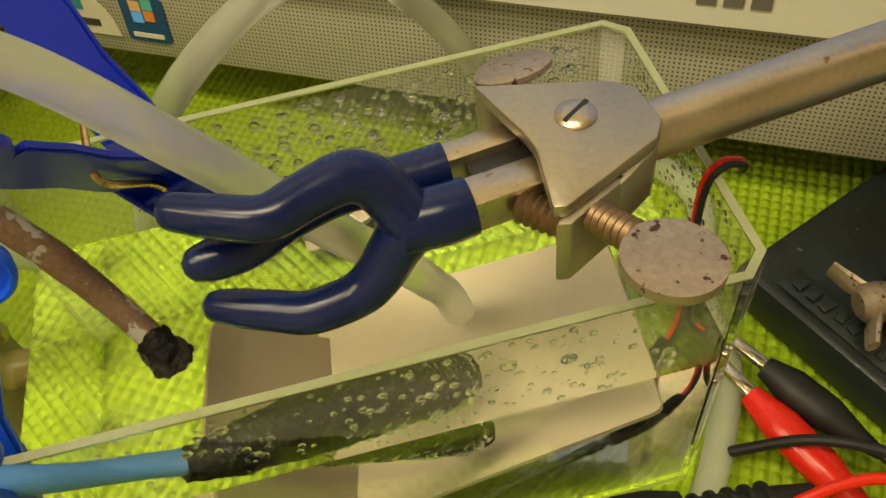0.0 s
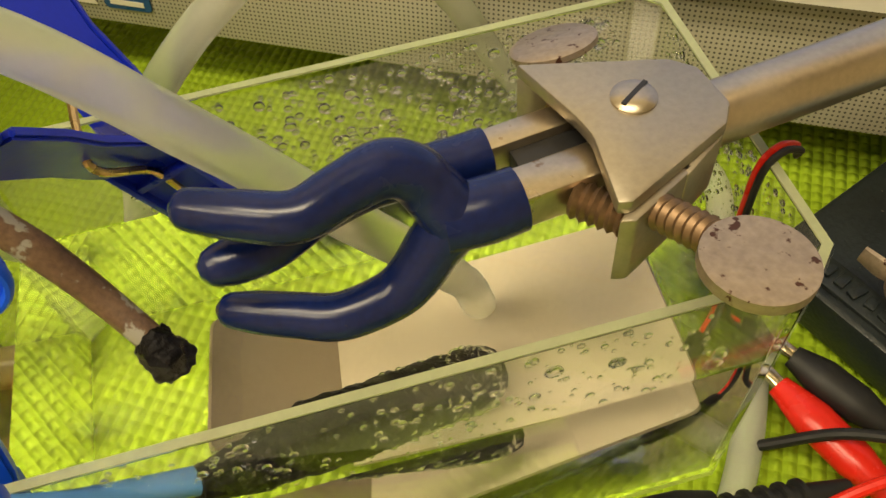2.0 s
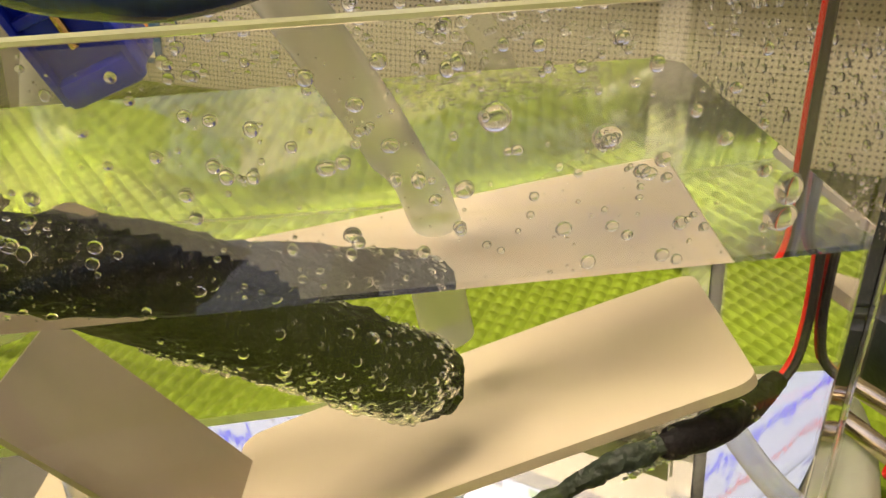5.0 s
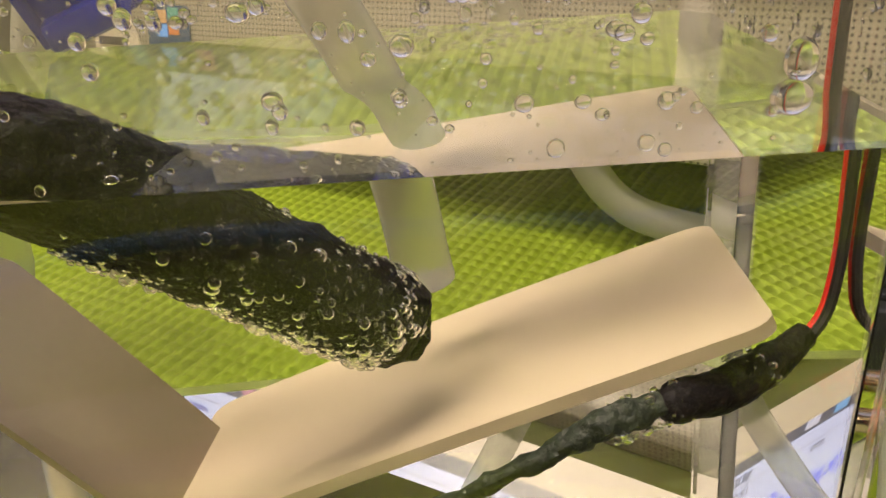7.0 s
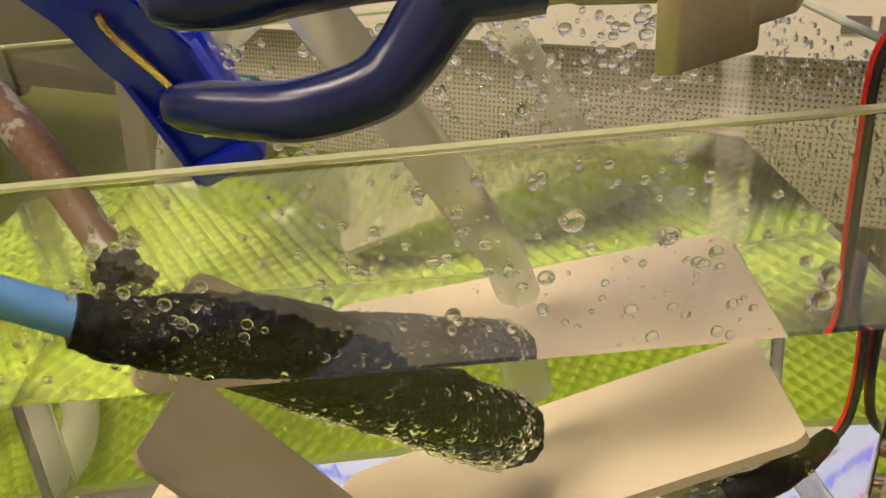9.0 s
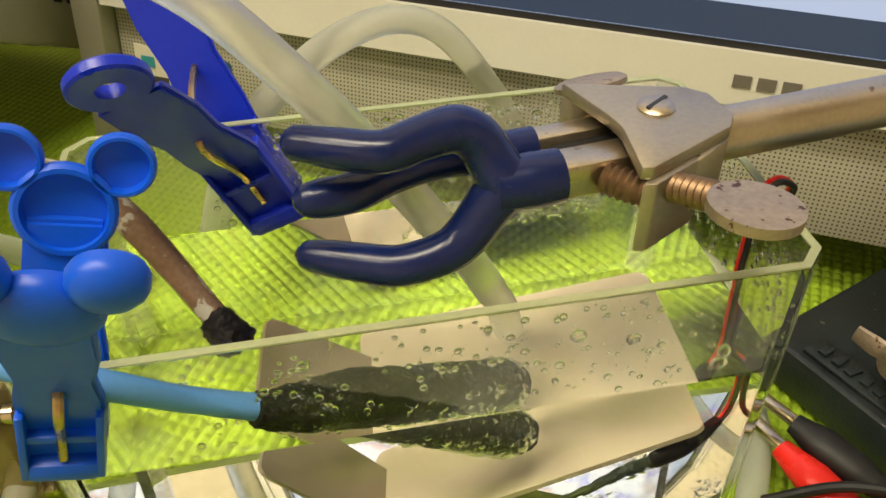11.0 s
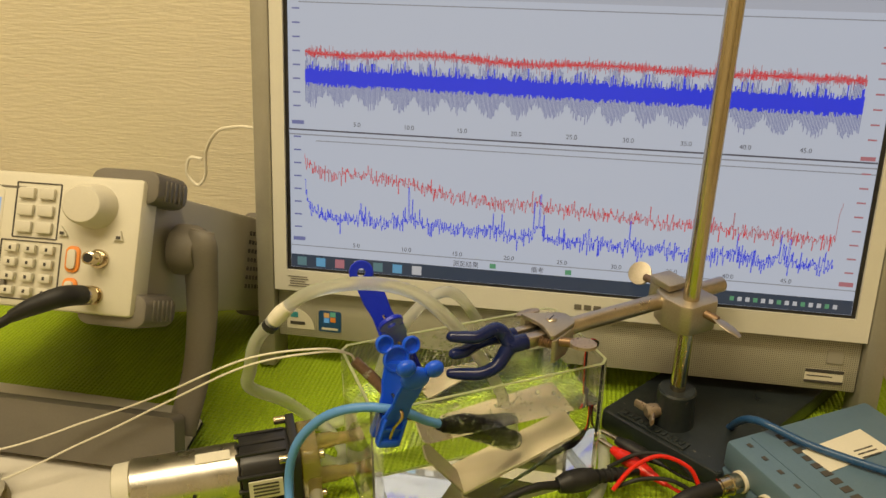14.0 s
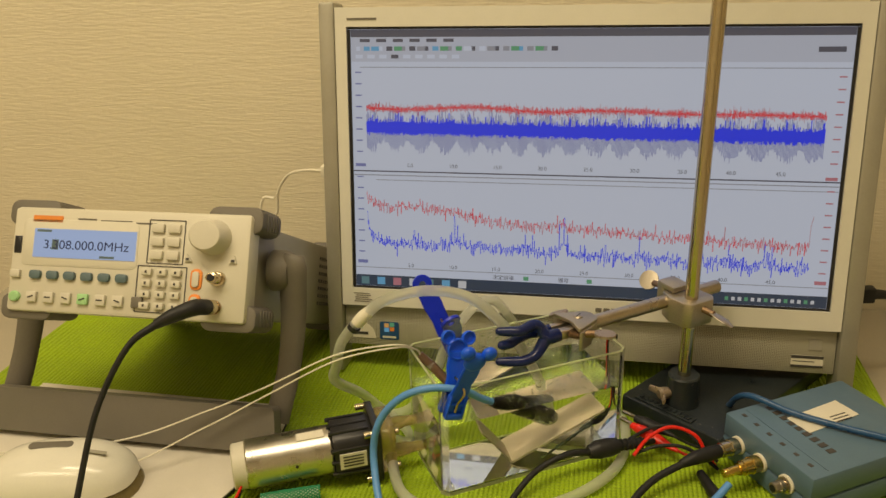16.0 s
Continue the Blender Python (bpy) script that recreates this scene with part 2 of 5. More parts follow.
M = dict(
    mat=ridged("green_foam", (0.295, 0.43, 0.014), 0.0040, 0.75),
    wall=wallpaper_paint(),
    ceiling=surf("ceiling_paint", (0.75, 0.72, 0.62), 0.9),
    desk=surf("desk_laminate", (0.42, 0.38, 0.30), 0.5),
    bezel=surf("white_bezel_plastic", (0.70, 0.68, 0.60), 0.35, var=0.03),
    silver=surf("silver_paint", (0.36, 0.34, 0.28), 0.42, 0.3, var=0.05),
    grille=dotted("perforated_grille", (0.42, 0.40, 0.31), 0.00170, 0.17, (0.06, 0.056, 0.045)),
    dark=surf("black_plastic", (0.018, 0.018, 0.02), 0.35, var=0.2),
    rubber=surf("black_rubber", (0.012, 0.012, 0.013), 0.55, var=0.2),
    base=surf("dark_cast_iron_paint", (0.020, 0.026, 0.028), 0.34, var=0.3, bump=0.35, depth=0.0006, stain=(0.16, 0.14, 0.11), stain_at=0.70, stain_scale=260),
    steel=surf("worn_nickel_steel", (0.50, 0.43, 0.33), 0.32, 0.95, var=0.14, bump=0.10, stain=(0.24, 0.14, 0.07), stain_at=0.68, stain_scale=150),
    chrome=surf("polished_rod_steel", (0.60, 0.52, 0.38), 0.2, 1.0, var=0.08),
    cast=surf("cast_nickel", (0.44, 0.39, 0.31), 0.42, 0.85, var=0.12, bump=0.2),
    rust=surf("rusty_steel", (0.40, 0.32, 0.24), 0.45, 0.7, var=0.25, bump=0.3, stain=(0.10, 0.045, 0.03), stain_at=0.62, stain_scale=400),
    brass=surf("brass_thread", (0.25, 0.165, 0.10), 0.48, 0.85, var=0.3),
    gold=surf("gold_plated_brass", (0.72, 0.50, 0.16), 0.25, 1.0, var=0.08),
    navy=surf("navy_vinyl_coating", (0.005, 0.013, 0.082), 0.24, var=0.25, bump=0.06, stain=(0.03, 0.032, 0.06), stain_at=0.72),
    blue=surf("bright_blue_plastic", (0.006, 0.095, 0.78), 0.35, var=0.06, sss=0.1),
    blue2=surf("deep_blue_plastic", (0.006, 0.026, 0.55), 0.33, var=0.08, sss=0.1),
    cable_blue=surf("light_blue_cable", (0.095, 0.275, 0.62), 0.4, var=0.06),
    tube=surf("milky_silicone", (0.86, 0.87, 0.80), 0.40, var=0.03, bump=0.02, trans=0.74, ior=1.12, sss=0.0),
    cream=surf("cream_card", (0.57, 0.50, 0.345), 0.6, var=0.06, scale=30),
    taupe=surf("dull_steel_sheet", (0.42, 0.36, 0.27), 0.40, 0.6, var=0.08, bump=0.04),
    shrink=surf("black_heat_shrink", (0.007, 0.006, 0.007), 0.5, var=0.4, bump=0.9, depth=0.001, fine=500, spec=0.15),
    brown=surf("stained_brown_sleeve", (0.17, 0.10, 0.06), 0.5, var=0.4, bump=0.4, stain=(0.35, 0.33, 0.28), stain_at=0.6),
    red=surf("red_vinyl", (0.72, 0.022, 0.012), 0.28, var=0.06),
    white_wire=surf("white_wire", (0.78, 0.74, 0.62), 0.45, var=0.05),
    rig=surf("light_grey_instrument_plastic", (0.62, 0.59, 0.49), 0.5, var=0.03),
    rig_grey=surf("warm_grey_bumper_rubber", (0.155, 0.140, 0.115), 0.6, var=0.08),
    rig_body=surf("beige_grey_steel_case", (0.34, 0.32, 0.26), 0.5, var=0.04),
    button=surf("pale_button_rubber", (0.60, 0.57, 0.48), 0.55, var=0.03),
    key_blue=surf("slate_softkey", (0.10, 0.15, 0.17), 0.4),
    orange=surf("orange_ring", (0.75, 0.25, 0.05), 0.5),
    green_key=surf("green_lit_key", (0.35, 0.62, 0.30), 0.5),
    line=surf("dark_print", (0.06, 0.055, 0.05), 0.6),
    pico=surf("blue_grey_case_plastic", (0.10, 0.17, 0.24), 0.42, var=0.06, bump=0.12),
    label=surf("paper_label", (0.72, 0.68, 0.56), 0.6, var=0.05),
    sticker_blue=surf("blue_sticker", (0.02, 0.08, 0.20), 0.3),
    sticker_teal=surf("teal_sticker", (0.05, 0.30, 0.36), 0.3),
    motor=surf("brushed_motor_steel", (0.60, 0.58, 0.53), 0.30, 1.0, var=0.08, bump=0.08),
    amber=surf("amber_clear_plastic", (0.62, 0.50, 0.22), 0.2, trans=0.75, ior=1.3),
    mesh_green=surf("green_net_sleeve", (0.02, 0.22, 0.10), 0.5),
    pad=surf("white_mouse_pad", (0.66, 0.62, 0.54), 0.55, var=0.04),
    mouse=surf("white_gloss_plastic", (0.72, 0.70, 0.62), 0.18, var=0.03),
    copper=surf("copper_spring_wire", (0.60, 0.42, 0.20), 0.3, 1.0),
    acrylic=hazed("clear_acrylic", (0.985, 0.986, 0.965), 1.20, 0.005),
    edge=surf("frosted_acrylic_edge", (0.66, 0.70, 0.46), 0.35, var=0.1, trans=0.55, ior=1.2),
    water=clear("water", (0.955, 0.952, 0.915), 1.33, 0.0, 0.2),
    mist=milky_veil("condensed_mist", 0.118),
    # added film that brightens the tank's chamfers, no joint of its own
    corner_veil=milky_veil("corner_lightening_film", 0.17),
    bubble=clear("air_bubble", (1, 1, 1), 0.752),
    drop=clear("water_drop", (1, 1, 1), 1.33),
    lcd=glow("lcd_backlight", (0.45, 0.62, 1.0), 0.75),
    lcd_ink=surf("lcd_ink", (0.02, 0.03, 0.12), 0.5),
    screen=glow("screen_white", (0.64, 0.72, 0.90), 0.70),
    scr_tool=glow("screen_tool_bar", (0.60, 0.66, 0.82), 0.62),
    scr_grey=glow("screen_grey", (0.45, 0.48, 0.58), 0.5),
    scr_dark=glow("screen_taskbar", (0.06, 0.12, 0.24), 0.3),
    scr_line=glow("screen_line", (0.16, 0.17, 0.25), 0.4),
    scr_red=glow("trace_red", (0.80, 0.02, 0.04), 0.75),
    scr_pink=glow("trace_red_pale", (0.75, 0.28, 0.36), 0.5),
    scr_blue=glow("trace_blue", (0.004, 0.03, 0.78), 0.95),
    scr_pale=glow("trace_blue_pale", (0.24, 0.28, 0.66), 0.55),
    ico_g=glow("icon_green", (0.15, 0.55, 0.30), 0.5),
    ico_t=glow("icon_teal", (0.16, 0.36, 0.42), 0.5),
    weed=surf("dark_green_coating", (0.018, 0.030, 0.016), 0.5, var=0.4, bump=0.8, depth=0.001),
    ico_w=glow("icon_white", (0.75, 0.78, 0.85), 0.6),
    ico_o=glow("icon_orange", (0.85, 0.45, 0.12), 0.6),
    ico_b=glow("icon_blue", (0.15, 0.50, 0.85), 0.6),
)

# ---- building helpers ----
TANK_TURN = 33.0
CU, SU = math.cos(radians(TANK_TURN)), math.sin(radians(TANK_TURN))


def at(u, v, z):
    """A place in the tank's own plan (u along it, v across it)."""
    return Vector((u * CU - v * SU, u * SU + v * CU, z))


# the soft mat's top lies this high; things laid out on a flat plan at z = 0 are set down on it
MAT_Z = 0.0200
SET = Matrix.Translation((0.0004, -0.0315, MAT_Z)) @ Matrix.Scale(0.9577, 4)


def down(x, y, z):
    """A place of the flat plan, set down on the mat."""
    return SET @ Vector((x, y, z))


def link(name, bm, material, parent=None, smooth=True):
    me = bpy.data.meshes.new(name)
    bm.to_mesh(me)
    bm.free()
    if smooth:
        me.shade_smooth()
        me.set_sharp_from_angle(angle=radians(35))
    me.materials.append(M[material])
    ob = new(name, me)
    if parent:
        ob.parent = parent
    return ob


def part(name, bm, material, parent, label=""):
    ob = link(name, bm, material, parent)
    return tagged(ob, label) if label else ob


def thing(name, m, label, category, group="", kind=""):
    ob = new(name)
    ob.empty_display_size = 0.02
    ob.matrix_world = m
    return tagged(ob, label, category, group, kind)


def single(name, bm, material, label, category, group="", kind="", m=None):
    ob = link(name, bm, material)
    if m is not None:
        ob.matrix_world = m
    return tagged(ob, label, category, group, kind)


def put_box(bm, c, size, m=None, bevel=0.0, seg=2):
    r = bmesh.ops.create_cube(bm, size=1.0)
    vs = r["verts"]
    bmesh.ops.scale(bm, vec=size, verts=vs)
    if bevel:
        es = list({e for v in vs for e in v.link_edges})
        r2 = bmesh.ops.bevel(bm, geom=es, offset=bevel, segments=seg, affect="EDGES", profile=0.5)
        vs = list({v for f in r2["faces"] for v in f.verts} | {v for v in vs if v.is_valid})
    bmesh.ops.transform(bm, matrix=Matrix.Translation(c) @ (m or Matrix()), verts=vs)
    return bm


def box(c, size, bevel=0.0, m=None, seg=2):
    return put_box(bmesh.new(), c, size, m, bevel, seg)


def put_lathe(bm, rings, m=None, sides=24):
    """A turned body: rings of (distance along z, radius)."""
    m = m or Matrix()
    loops = []
    for z, r in rings:
        loops.append([bm.verts.new(m @ Vector((r * math.cos(2 * math.pi * i / sides), r * math.sin(2 * math.pi * i / sides), z))) for i in range(sides)])
    for a, b in zip(loops, loops[1:]):
        for i in range(sides):
            bm.faces.new((a[i], a[(i + 1) % sides], b[(i + 1) % sides], b[i]))
    bm.faces.new(loops[0][::-1])
    bm.faces.new(loops[-1])
    return bm


def lathe(rings, m=None, sides=24):
    return put_lathe(bmesh.new(), rings, m, sides)


def along(a, b):
    """The pose whose z runs from a to b."""
    a, b = Vector(a), Vector(b)
    return Matrix.Translation(a) @ (b - a).to_track_quat("Z", "Y").to_matrix().to_4x4()


def rod(a, b, r, sides=24, bevel=0.0):
    n = (Vector(b) - Vector(a)).length
    e = bevel or r * 0.12
    return lathe([(0, r - e), (e, r), (n - e, r), (n, r - e)], along(a, b), sides)


def curve_points(points, steps=10):
    """A smooth line through points."""
    p = [Vector(q) for q in points]
    p = [p[0] * 2 - p[1], *p, p[-1] * 2 - p[-2]]
    out = []
    for i in range(1, len(p) - 2):
        for k in range(steps):
            t = k / steps
            a, b, c, d = p[i - 1:i + 3]
            out.append(0.5 * (2 * b + (c - a) * t + (2 * a - 5 * b + 4 * c - d) * t * t + (3 * b - a - 3 * c + d) * t ** 3))
    out.append(p[-2])
    return out


def put_sweep(bm, points, radii, sides=12, steps=10, caps=True, flat=1.0):
    line = curve_points(points, steps)
    n = len(line)
    radii = radii if isinstance(radii, (list, tuple)) else [radii] * len(points)
    up = Vector((0.13, 0.21, 0.97)).normalized()
    side, loops = None, []
    for i, q in enumerate(line):
        d = (line[min(i + 1, n - 1)] - line[max(i - 1, 0)]).normalized()
        side = d.cross(up).normalized() if side is None else (side - d * side.dot(d)).normalized()
        over = side.cross(d)
        f = i / steps
        k = min(int(f), len(radii) - 2)
        r = radii[k] + (radii[k + 1] - radii[k]) * (f - k)
        loops.append([bm.verts.new(q + side * (r * math.cos(2 * math.pi * j / sides)) + over * (r * flat * math.sin(2 * math.pi * j / sides))) for j in range(sides)])
    for a, b in zip(loops, loops[1:]):
        for j in range(sides):
            bm.faces.new((a[j], b[j], b[(j + 1) % sides], a[(j + 1) % sides]))
    if caps:
        bm.faces.new(loops[0])
        bm.faces.new(loops[-1][::-1])
    bmesh.ops.recalc_face_normals(bm, faces=bm.faces)
    return bm


def sweep(points, radii, sides=12, steps=10, caps=True, flat=1.0):
    return put_sweep(bmesh.new(), points, radii, sides, steps, caps, flat)


def bumpy(bm, amp, size, seed=0.0):
    """Push a mesh's skin in and out unevenly."""
    bm.normal_update()
    off = Vector((seed, 2.3 * seed, -seed))
    for v in bm.verts:
        v.co += v.normal * (amp * (noise.noise(v.co / size + off) + 0.6 * noise.noise(v.co / (size * 0.37) + off)))
    return bm


def prism(outline, lo, hi, axis="z", bevel=0.0):
    """An outline of (a, b) pushed from lo to hi along an axis."""
    bm = bmesh.new()
    put = {"z": lambda a, b, h: (a, b, h), "y": lambda a, b, h: (a, h, b), "x": lambda a, b, h: (h, a, b)}[axis]
    bot = [bm.verts.new(put(a, b, lo)) for a, b in outline]
    top = [bm.verts.new(put(a, b, hi)) for a, b in outline]
    n = len(outline)
    bm.faces.new(bot)
    bm.faces.new(top)
    for i in range(n):
        bm.faces.new((bot[i], bot[(i + 1) % n], top[(i + 1) % n], top[i]))
    bmesh.ops.recalc_face_normals(bm, faces=bm.faces)
    if bevel:
        bmesh.ops.bevel(bm, geom=list(bm.edges), offset=bevel, segments=2, affect="EDGES", profile=0.5)
    return bm


def rounded(w, h, r, n=5, cx=0.0, cy=0.0):
    """The outline of a rectangle with round corners."""
    out = []
    for k, (sx, sy) in enumerate(((1, 1), (-1, 1), (-1, -1), (1, -1))):
        for i in range(n + 1):
            a = math.pi / 2 * (k + i / n)
            out.append((cx + sx * (w / 2 - r) + r * math.cos(a), cy + sy * (h / 2 - r) + r * math.sin(a)))
    return out


def words(text, size, material, parent, m, name="print_line", align="LEFT"):
    cu = bpy.data.curves.new(name, "FONT")
    cu.body, cu.size, cu.align_x, cu.extrude = text, size, align, 0.00005
    cu.materials.append(M[material])
    ob = new(name, cu)
    ob.parent = parent
    ob.matrix_basis = m
    return ob

# ---- the room ----


def smooth(t):
    t = min(1, max(0, t))
    return t * t * (3 - 2 * t)


WALL_Y = 0.24
single("wall_north", box((-0.3, WALL_Y + 0.05, 0.6), (4.6, 0.1, 2.6)), "wall", "beige wallpapered wall with fine horizontal ribs", "wall", kind="structure")
single("wall_south", box((-0.3, -2.05, 0.6), (4.6, 0.1, 2.6)), "wall", "plain beige wall behind the desk", "wall", kind="structure")
single("wall_east", box((1.95, -0.9, 0.6), (0.1, 2.2, 2.6)), "wall", "plain beige side wall", "wall", kind="structure")
single("wall_west", box((-2.55, -0.9, 0.6), (0.1, 2.2, 2.6)), "wall", "plain beige side wall", "wall", kind="structure")
single("floor", box((-0.3, -0.9, -0.73), (4.6, 2.4, 0.06)), "desk", "plain office floor", "floor", kind="structure")
single("ceiling", box((-0.3, -0.9, 1.83), (4.6, 2.4, 0.06)), "ceiling", "white office ceiling", "ceiling", kind="structure")
desk = thing("desk", pose(0, 0, 0), "office desk with a laminate top under the green mat", "desk")
part("desktop", box((0, -0.17, MAT_Z - 0.024), (1.6, 0.8, 0.03), 0.003), "desk", desk)
for sx in (-0.75, 0.75):
    for sy in (-0.53, 0.19):
        part("leg", box((sx, sy, -0.36), (0.04, 0.04, 0.68), 0.003), "silver", desk)

PITCH = 0.0040


def mat_height(x, y):
    """Slow waves of the soft sheet, and its edge curling up at the far left."""
    wave = 0.0012 * np.sin(x * 21 + 1.0) * np.sin(y * 17) + 0.0006 * np.sin(x * 47 + y * 31)
    return wave * (x < -0.22) + 0.018 * np.clip((-0.52 - x) / 0.09, 0, 1) ** 2


def build_mat():
    xs = np.concatenate([np.arange(-0.612, -0.30, 0.006), np.arange(-0.30, 0.302, 0.0009)])
    ys = np.concatenate([np.arange(-0.50, -0.30, 0.006), np.arange(-0.30, 0.10, 0.0009), np.arange(0.10, 0.125, 0.006)])
    gx, gy = np.meshgrid(xs, ys)
    fine = ((gx > -0.298) & (gx < 0.31) & (gy > -0.298) & (gy < 0.098)).astype(float)
    lump = np.abs(np.sin(math.pi * gx / PITCH)) ** 0.7 * (0.35 + 0.65 * np.abs(np.sin(math.pi * gy / PITCH)) ** 0.8)
    z = MAT_Z + mat_height(gx, gy) + (lump - 1.0) * 0.0013 * fine - 0.0005
    co = np.stack([gx, gy, z], -1).reshape(-1, 3)
    nx, ny = len(xs), len(ys)
    i = (np.arange(ny - 1)[:, None] * nx + np.arange(nx - 1)[None]).ravel()
    quads = np.stack([i, i + 1, i + nx + 1, i + nx], -1)
    me = bpy.data.meshes.new("green_mat")
    me.vertices.add(len(co))
    me.vertices.foreach_set("co", co.ravel())
    me.loops.add(quads.size)
    me.loops.foreach_set("vertex_index", quads.ravel())
    me.polygons.add(len(quads))
    me.polygons.foreach_set("loop_start", np.arange(0, quads.size, 4))
    me.update(calc_edges=True)
    me.shade_smooth()
    me.materials.append(M["mat"])
    return tagged(new("green_mat", me), "lime green knitted foam anti-slip mat spread over the desk", "mat", kind="structure")


build_mat()

# ---- computer screen ----
LEAN = 9.2
mon = thing("all_in_one_computer", pose(0, 0, 0.1144, -LEAN), "silver and white all-in-one computer showing signal traces, standing on the mat", "computer")
SW, SH = 0.476, 0.268
part("back_case", box((0, 0.042, 0.112), (0.50, 0.044, 0.33), 0.012), "silver", mon)


def bezel_mesh():
    bm = bmesh.new()
    ox, lo, hi = 0.2495, -0.019, SH + 0.0185
    for c, s in (((0, 0.008, lo / 2), (2 * ox, 0.024, -lo)), ((0, 0.008, (SH + hi) / 2), (2 * ox, 0.024, hi - SH)),
                 ((-(ox + SW / 2) / 2, 0.008, SH / 2), (ox - SW / 2, 0.024, SH)), (((ox + SW / 2) / 2, 0.008, SH / 2), (ox - SW / 2, 0.024, SH))):
        put_box(bm, c, s)
    return bm


part("bezel", bezel_mesh(), "bezel", mon, "glossy white screen surround")
for sx in (-1, 1):
    part("side_pillar", box((sx * 0.2582, 0.012, 0.0985), (0.0165, 0.034, 0.387), 0.003), "silver", mon)
part("speaker_grille", box((0, 0.014, -0.0425), (0.499, 0.020, 0.047), 0.0015), "grille", mon, "finely perforated silver speaker grille")
part("rear_stand", box((0, 0.10, -0.02), (0.26, 0.05, 0.15), 0.01, pose(0, 0, 0, 25)), "silver", mon)
# stickers and marks on the front
st = part("sticker", prism(rounded(0.021, 0.020, 0.002, cx=-0.2005, cy=-0.0485), 0.0032, 0.0038, "y"), "sticker_blue", mon, "small blue sticker")
for k, (dx, dz, mt) in enumerate(((-0.003, 0.004, "ico_o"), (0.003, 0.005, "ico_g"), (-0.003, -0.001, "ico_b"), (0.003, 0.0, "orange"))):
    part("emblem", box((-0.2005 + dx, 0.0030, -0.0465 + dz), (0.005, 0.0004, 0.0045)), mt, st)
part("print_bar", box((-0.2005, 0.0030, -0.0555), (0.015, 0.0004, 0.002)), "label", st)
st2 = part("sticker", prism([(-0.241 + 0.026 * t, -0.058 + 0.021 * math.sqrt(max(0, 1 - t * t))) for t in [i / 12 for i in range(13)]] + [(-0.241, -0.058)], 0.0032, 0.0038, "y"), "label", mon, "small white fan-shaped sticker")
part("print_bar", box((-0.231, 0.0030, -0.0525), (0.014, 0.0004, 0.003)), "line", st2)
part("emblem", box((-0.234, 0.0030, -0.0445), (0.007, 0.0004, 0.005)), "sticker_teal", st2)
st3 = part("sticker", box((0.2235, 0.0034, -0.0535), (0.030, 0.0006, 0.012)), "label", mon, "white warning label with dark bars")
part("print_bar", box((0.2235, 0.0030, -0.0490), (0.030, 0.0004, 0.003)), "line", st3)
part("print_bar", box((0.2235, 0.0030, -0.0585), (0.030, 0.0004, 0.0022)), "line", st3)
part("print_bar", box((0.2200, 0.0030, -0.0535), (0.020, 0.0004, 0.0008)), "line", st3)
part("sticker", box((0.2300, 0.0034, -0.036), (0.012, 0.0006, 0.011)), "rig_body", mon)
for dx, w in ((-0.0105, 0.006), (-0.0025, 0.006), (0.0055, 0.006)):
    part("maker_mark", box((0.030 + dx, -0.0043, -0.010), (w, 0.0006, 0.0042)), "rig_grey", mon)
part("maker_mark", box((-0.222, -0.0043, SH + 0.0075), (0.030, 0.0006, 0.002)), "rig_grey", mon)
for k in range(5):
    part("print_bar", box((-0.228 + 0.002 * (k % 2), -0.0043, -0.0055 - 0.0022 * k), (0.018 - 0.002 * (k % 3), 0.0005, 0.0006)), "rig_grey", mon)
scr = part("screen", box((0, 0.0015, SH / 2), (SW, 0.003, SH)), "screen", mon, "lit screen with red and blue noisy traces")


for c, size in (((0, -0.0006, 0.0012), (SW, 0.0012, 0.0024)), ((0, -0.0006, SH - 0.0012), (SW, 0.0012, 0.0024)), ((-SW / 2 + 0.0016, -0.0006, SH / 2), (0.0032, 0.0012, SH - 0.0052)), ((SW / 2 - 0.0016, -0.0006, SH / 2), (0.0032, 0.0012, SH - 0.0052))):
    part("screen_border", box(c, size), "dark", scr, "thin black border of the screen")


def sx_(a):
    return -SW / 2 + 0.0034 + a * (SW - 0.0068)


def sz_(b):
    return 0.0026 + (SH - 0.0052) * (1 - b)


def panel(name, a0, b0, a1, b1, material, lift=0.0):
    y = -0.0003 - lift
    bm = bmesh.new()
    vs = [bm.verts.new((sx_(a), y, sz_(b))) for a, b in ((a0, b1), (a1, b1), (a1, b0), (a0, b0))]
    bm.faces.new(vs)
    return part(name, bm, material, scr)


panel("title_bar", 0, 0, 1, 0.028, "scr_line")
panel("tool_bar", 0, 0.028, 1, 0.118, "scr_tool")
panel("divider", 0, 0.532, 1, 0.537, "scr_line")
panel("divider", 0, 0.548, 1, 0.552, "scr_grey")
panel("divider", 0.02, 0.137, 1, 0.140, "scr_grey")
panel("divider", 0.05, 0.567, 1, 0.570, "scr_grey")
panel("status_bar", 0, 0.925, 1, 0.955, "screen", 0.0001)
panel("divider", 0, 0.922, 1, 0.926, "scr_grey")
panel("task_bar", 0, 0.955, 1, 1.0, "scr_dark")
panel("index_tag", 0.005, 0.505, 0.028, 0.517, "scr_pale", 0.0002)
panel("index_tag", 0.972, 0.517, 0.995, 0.529, "scr_pink", 0.0002)
panel("index_tag", 0.005, 0.893, 0.028, 0.906, "scr_pale", 0.0002)
panel("index_tag", 0.972, 0.898, 0.995, 0.912, "scr_pink", 0.0002)
rs = random.Random(5)
for k in range(26):
    a = 0.012 + k * 0.0165
    panel("tool_icon", a, 0.062, a + 0.008 + 0.005 * (k % 3), 0.078, rs.choice(["scr_line", "scr_grey", "ico_b", "ico_g", "screen"]), 0.0002)
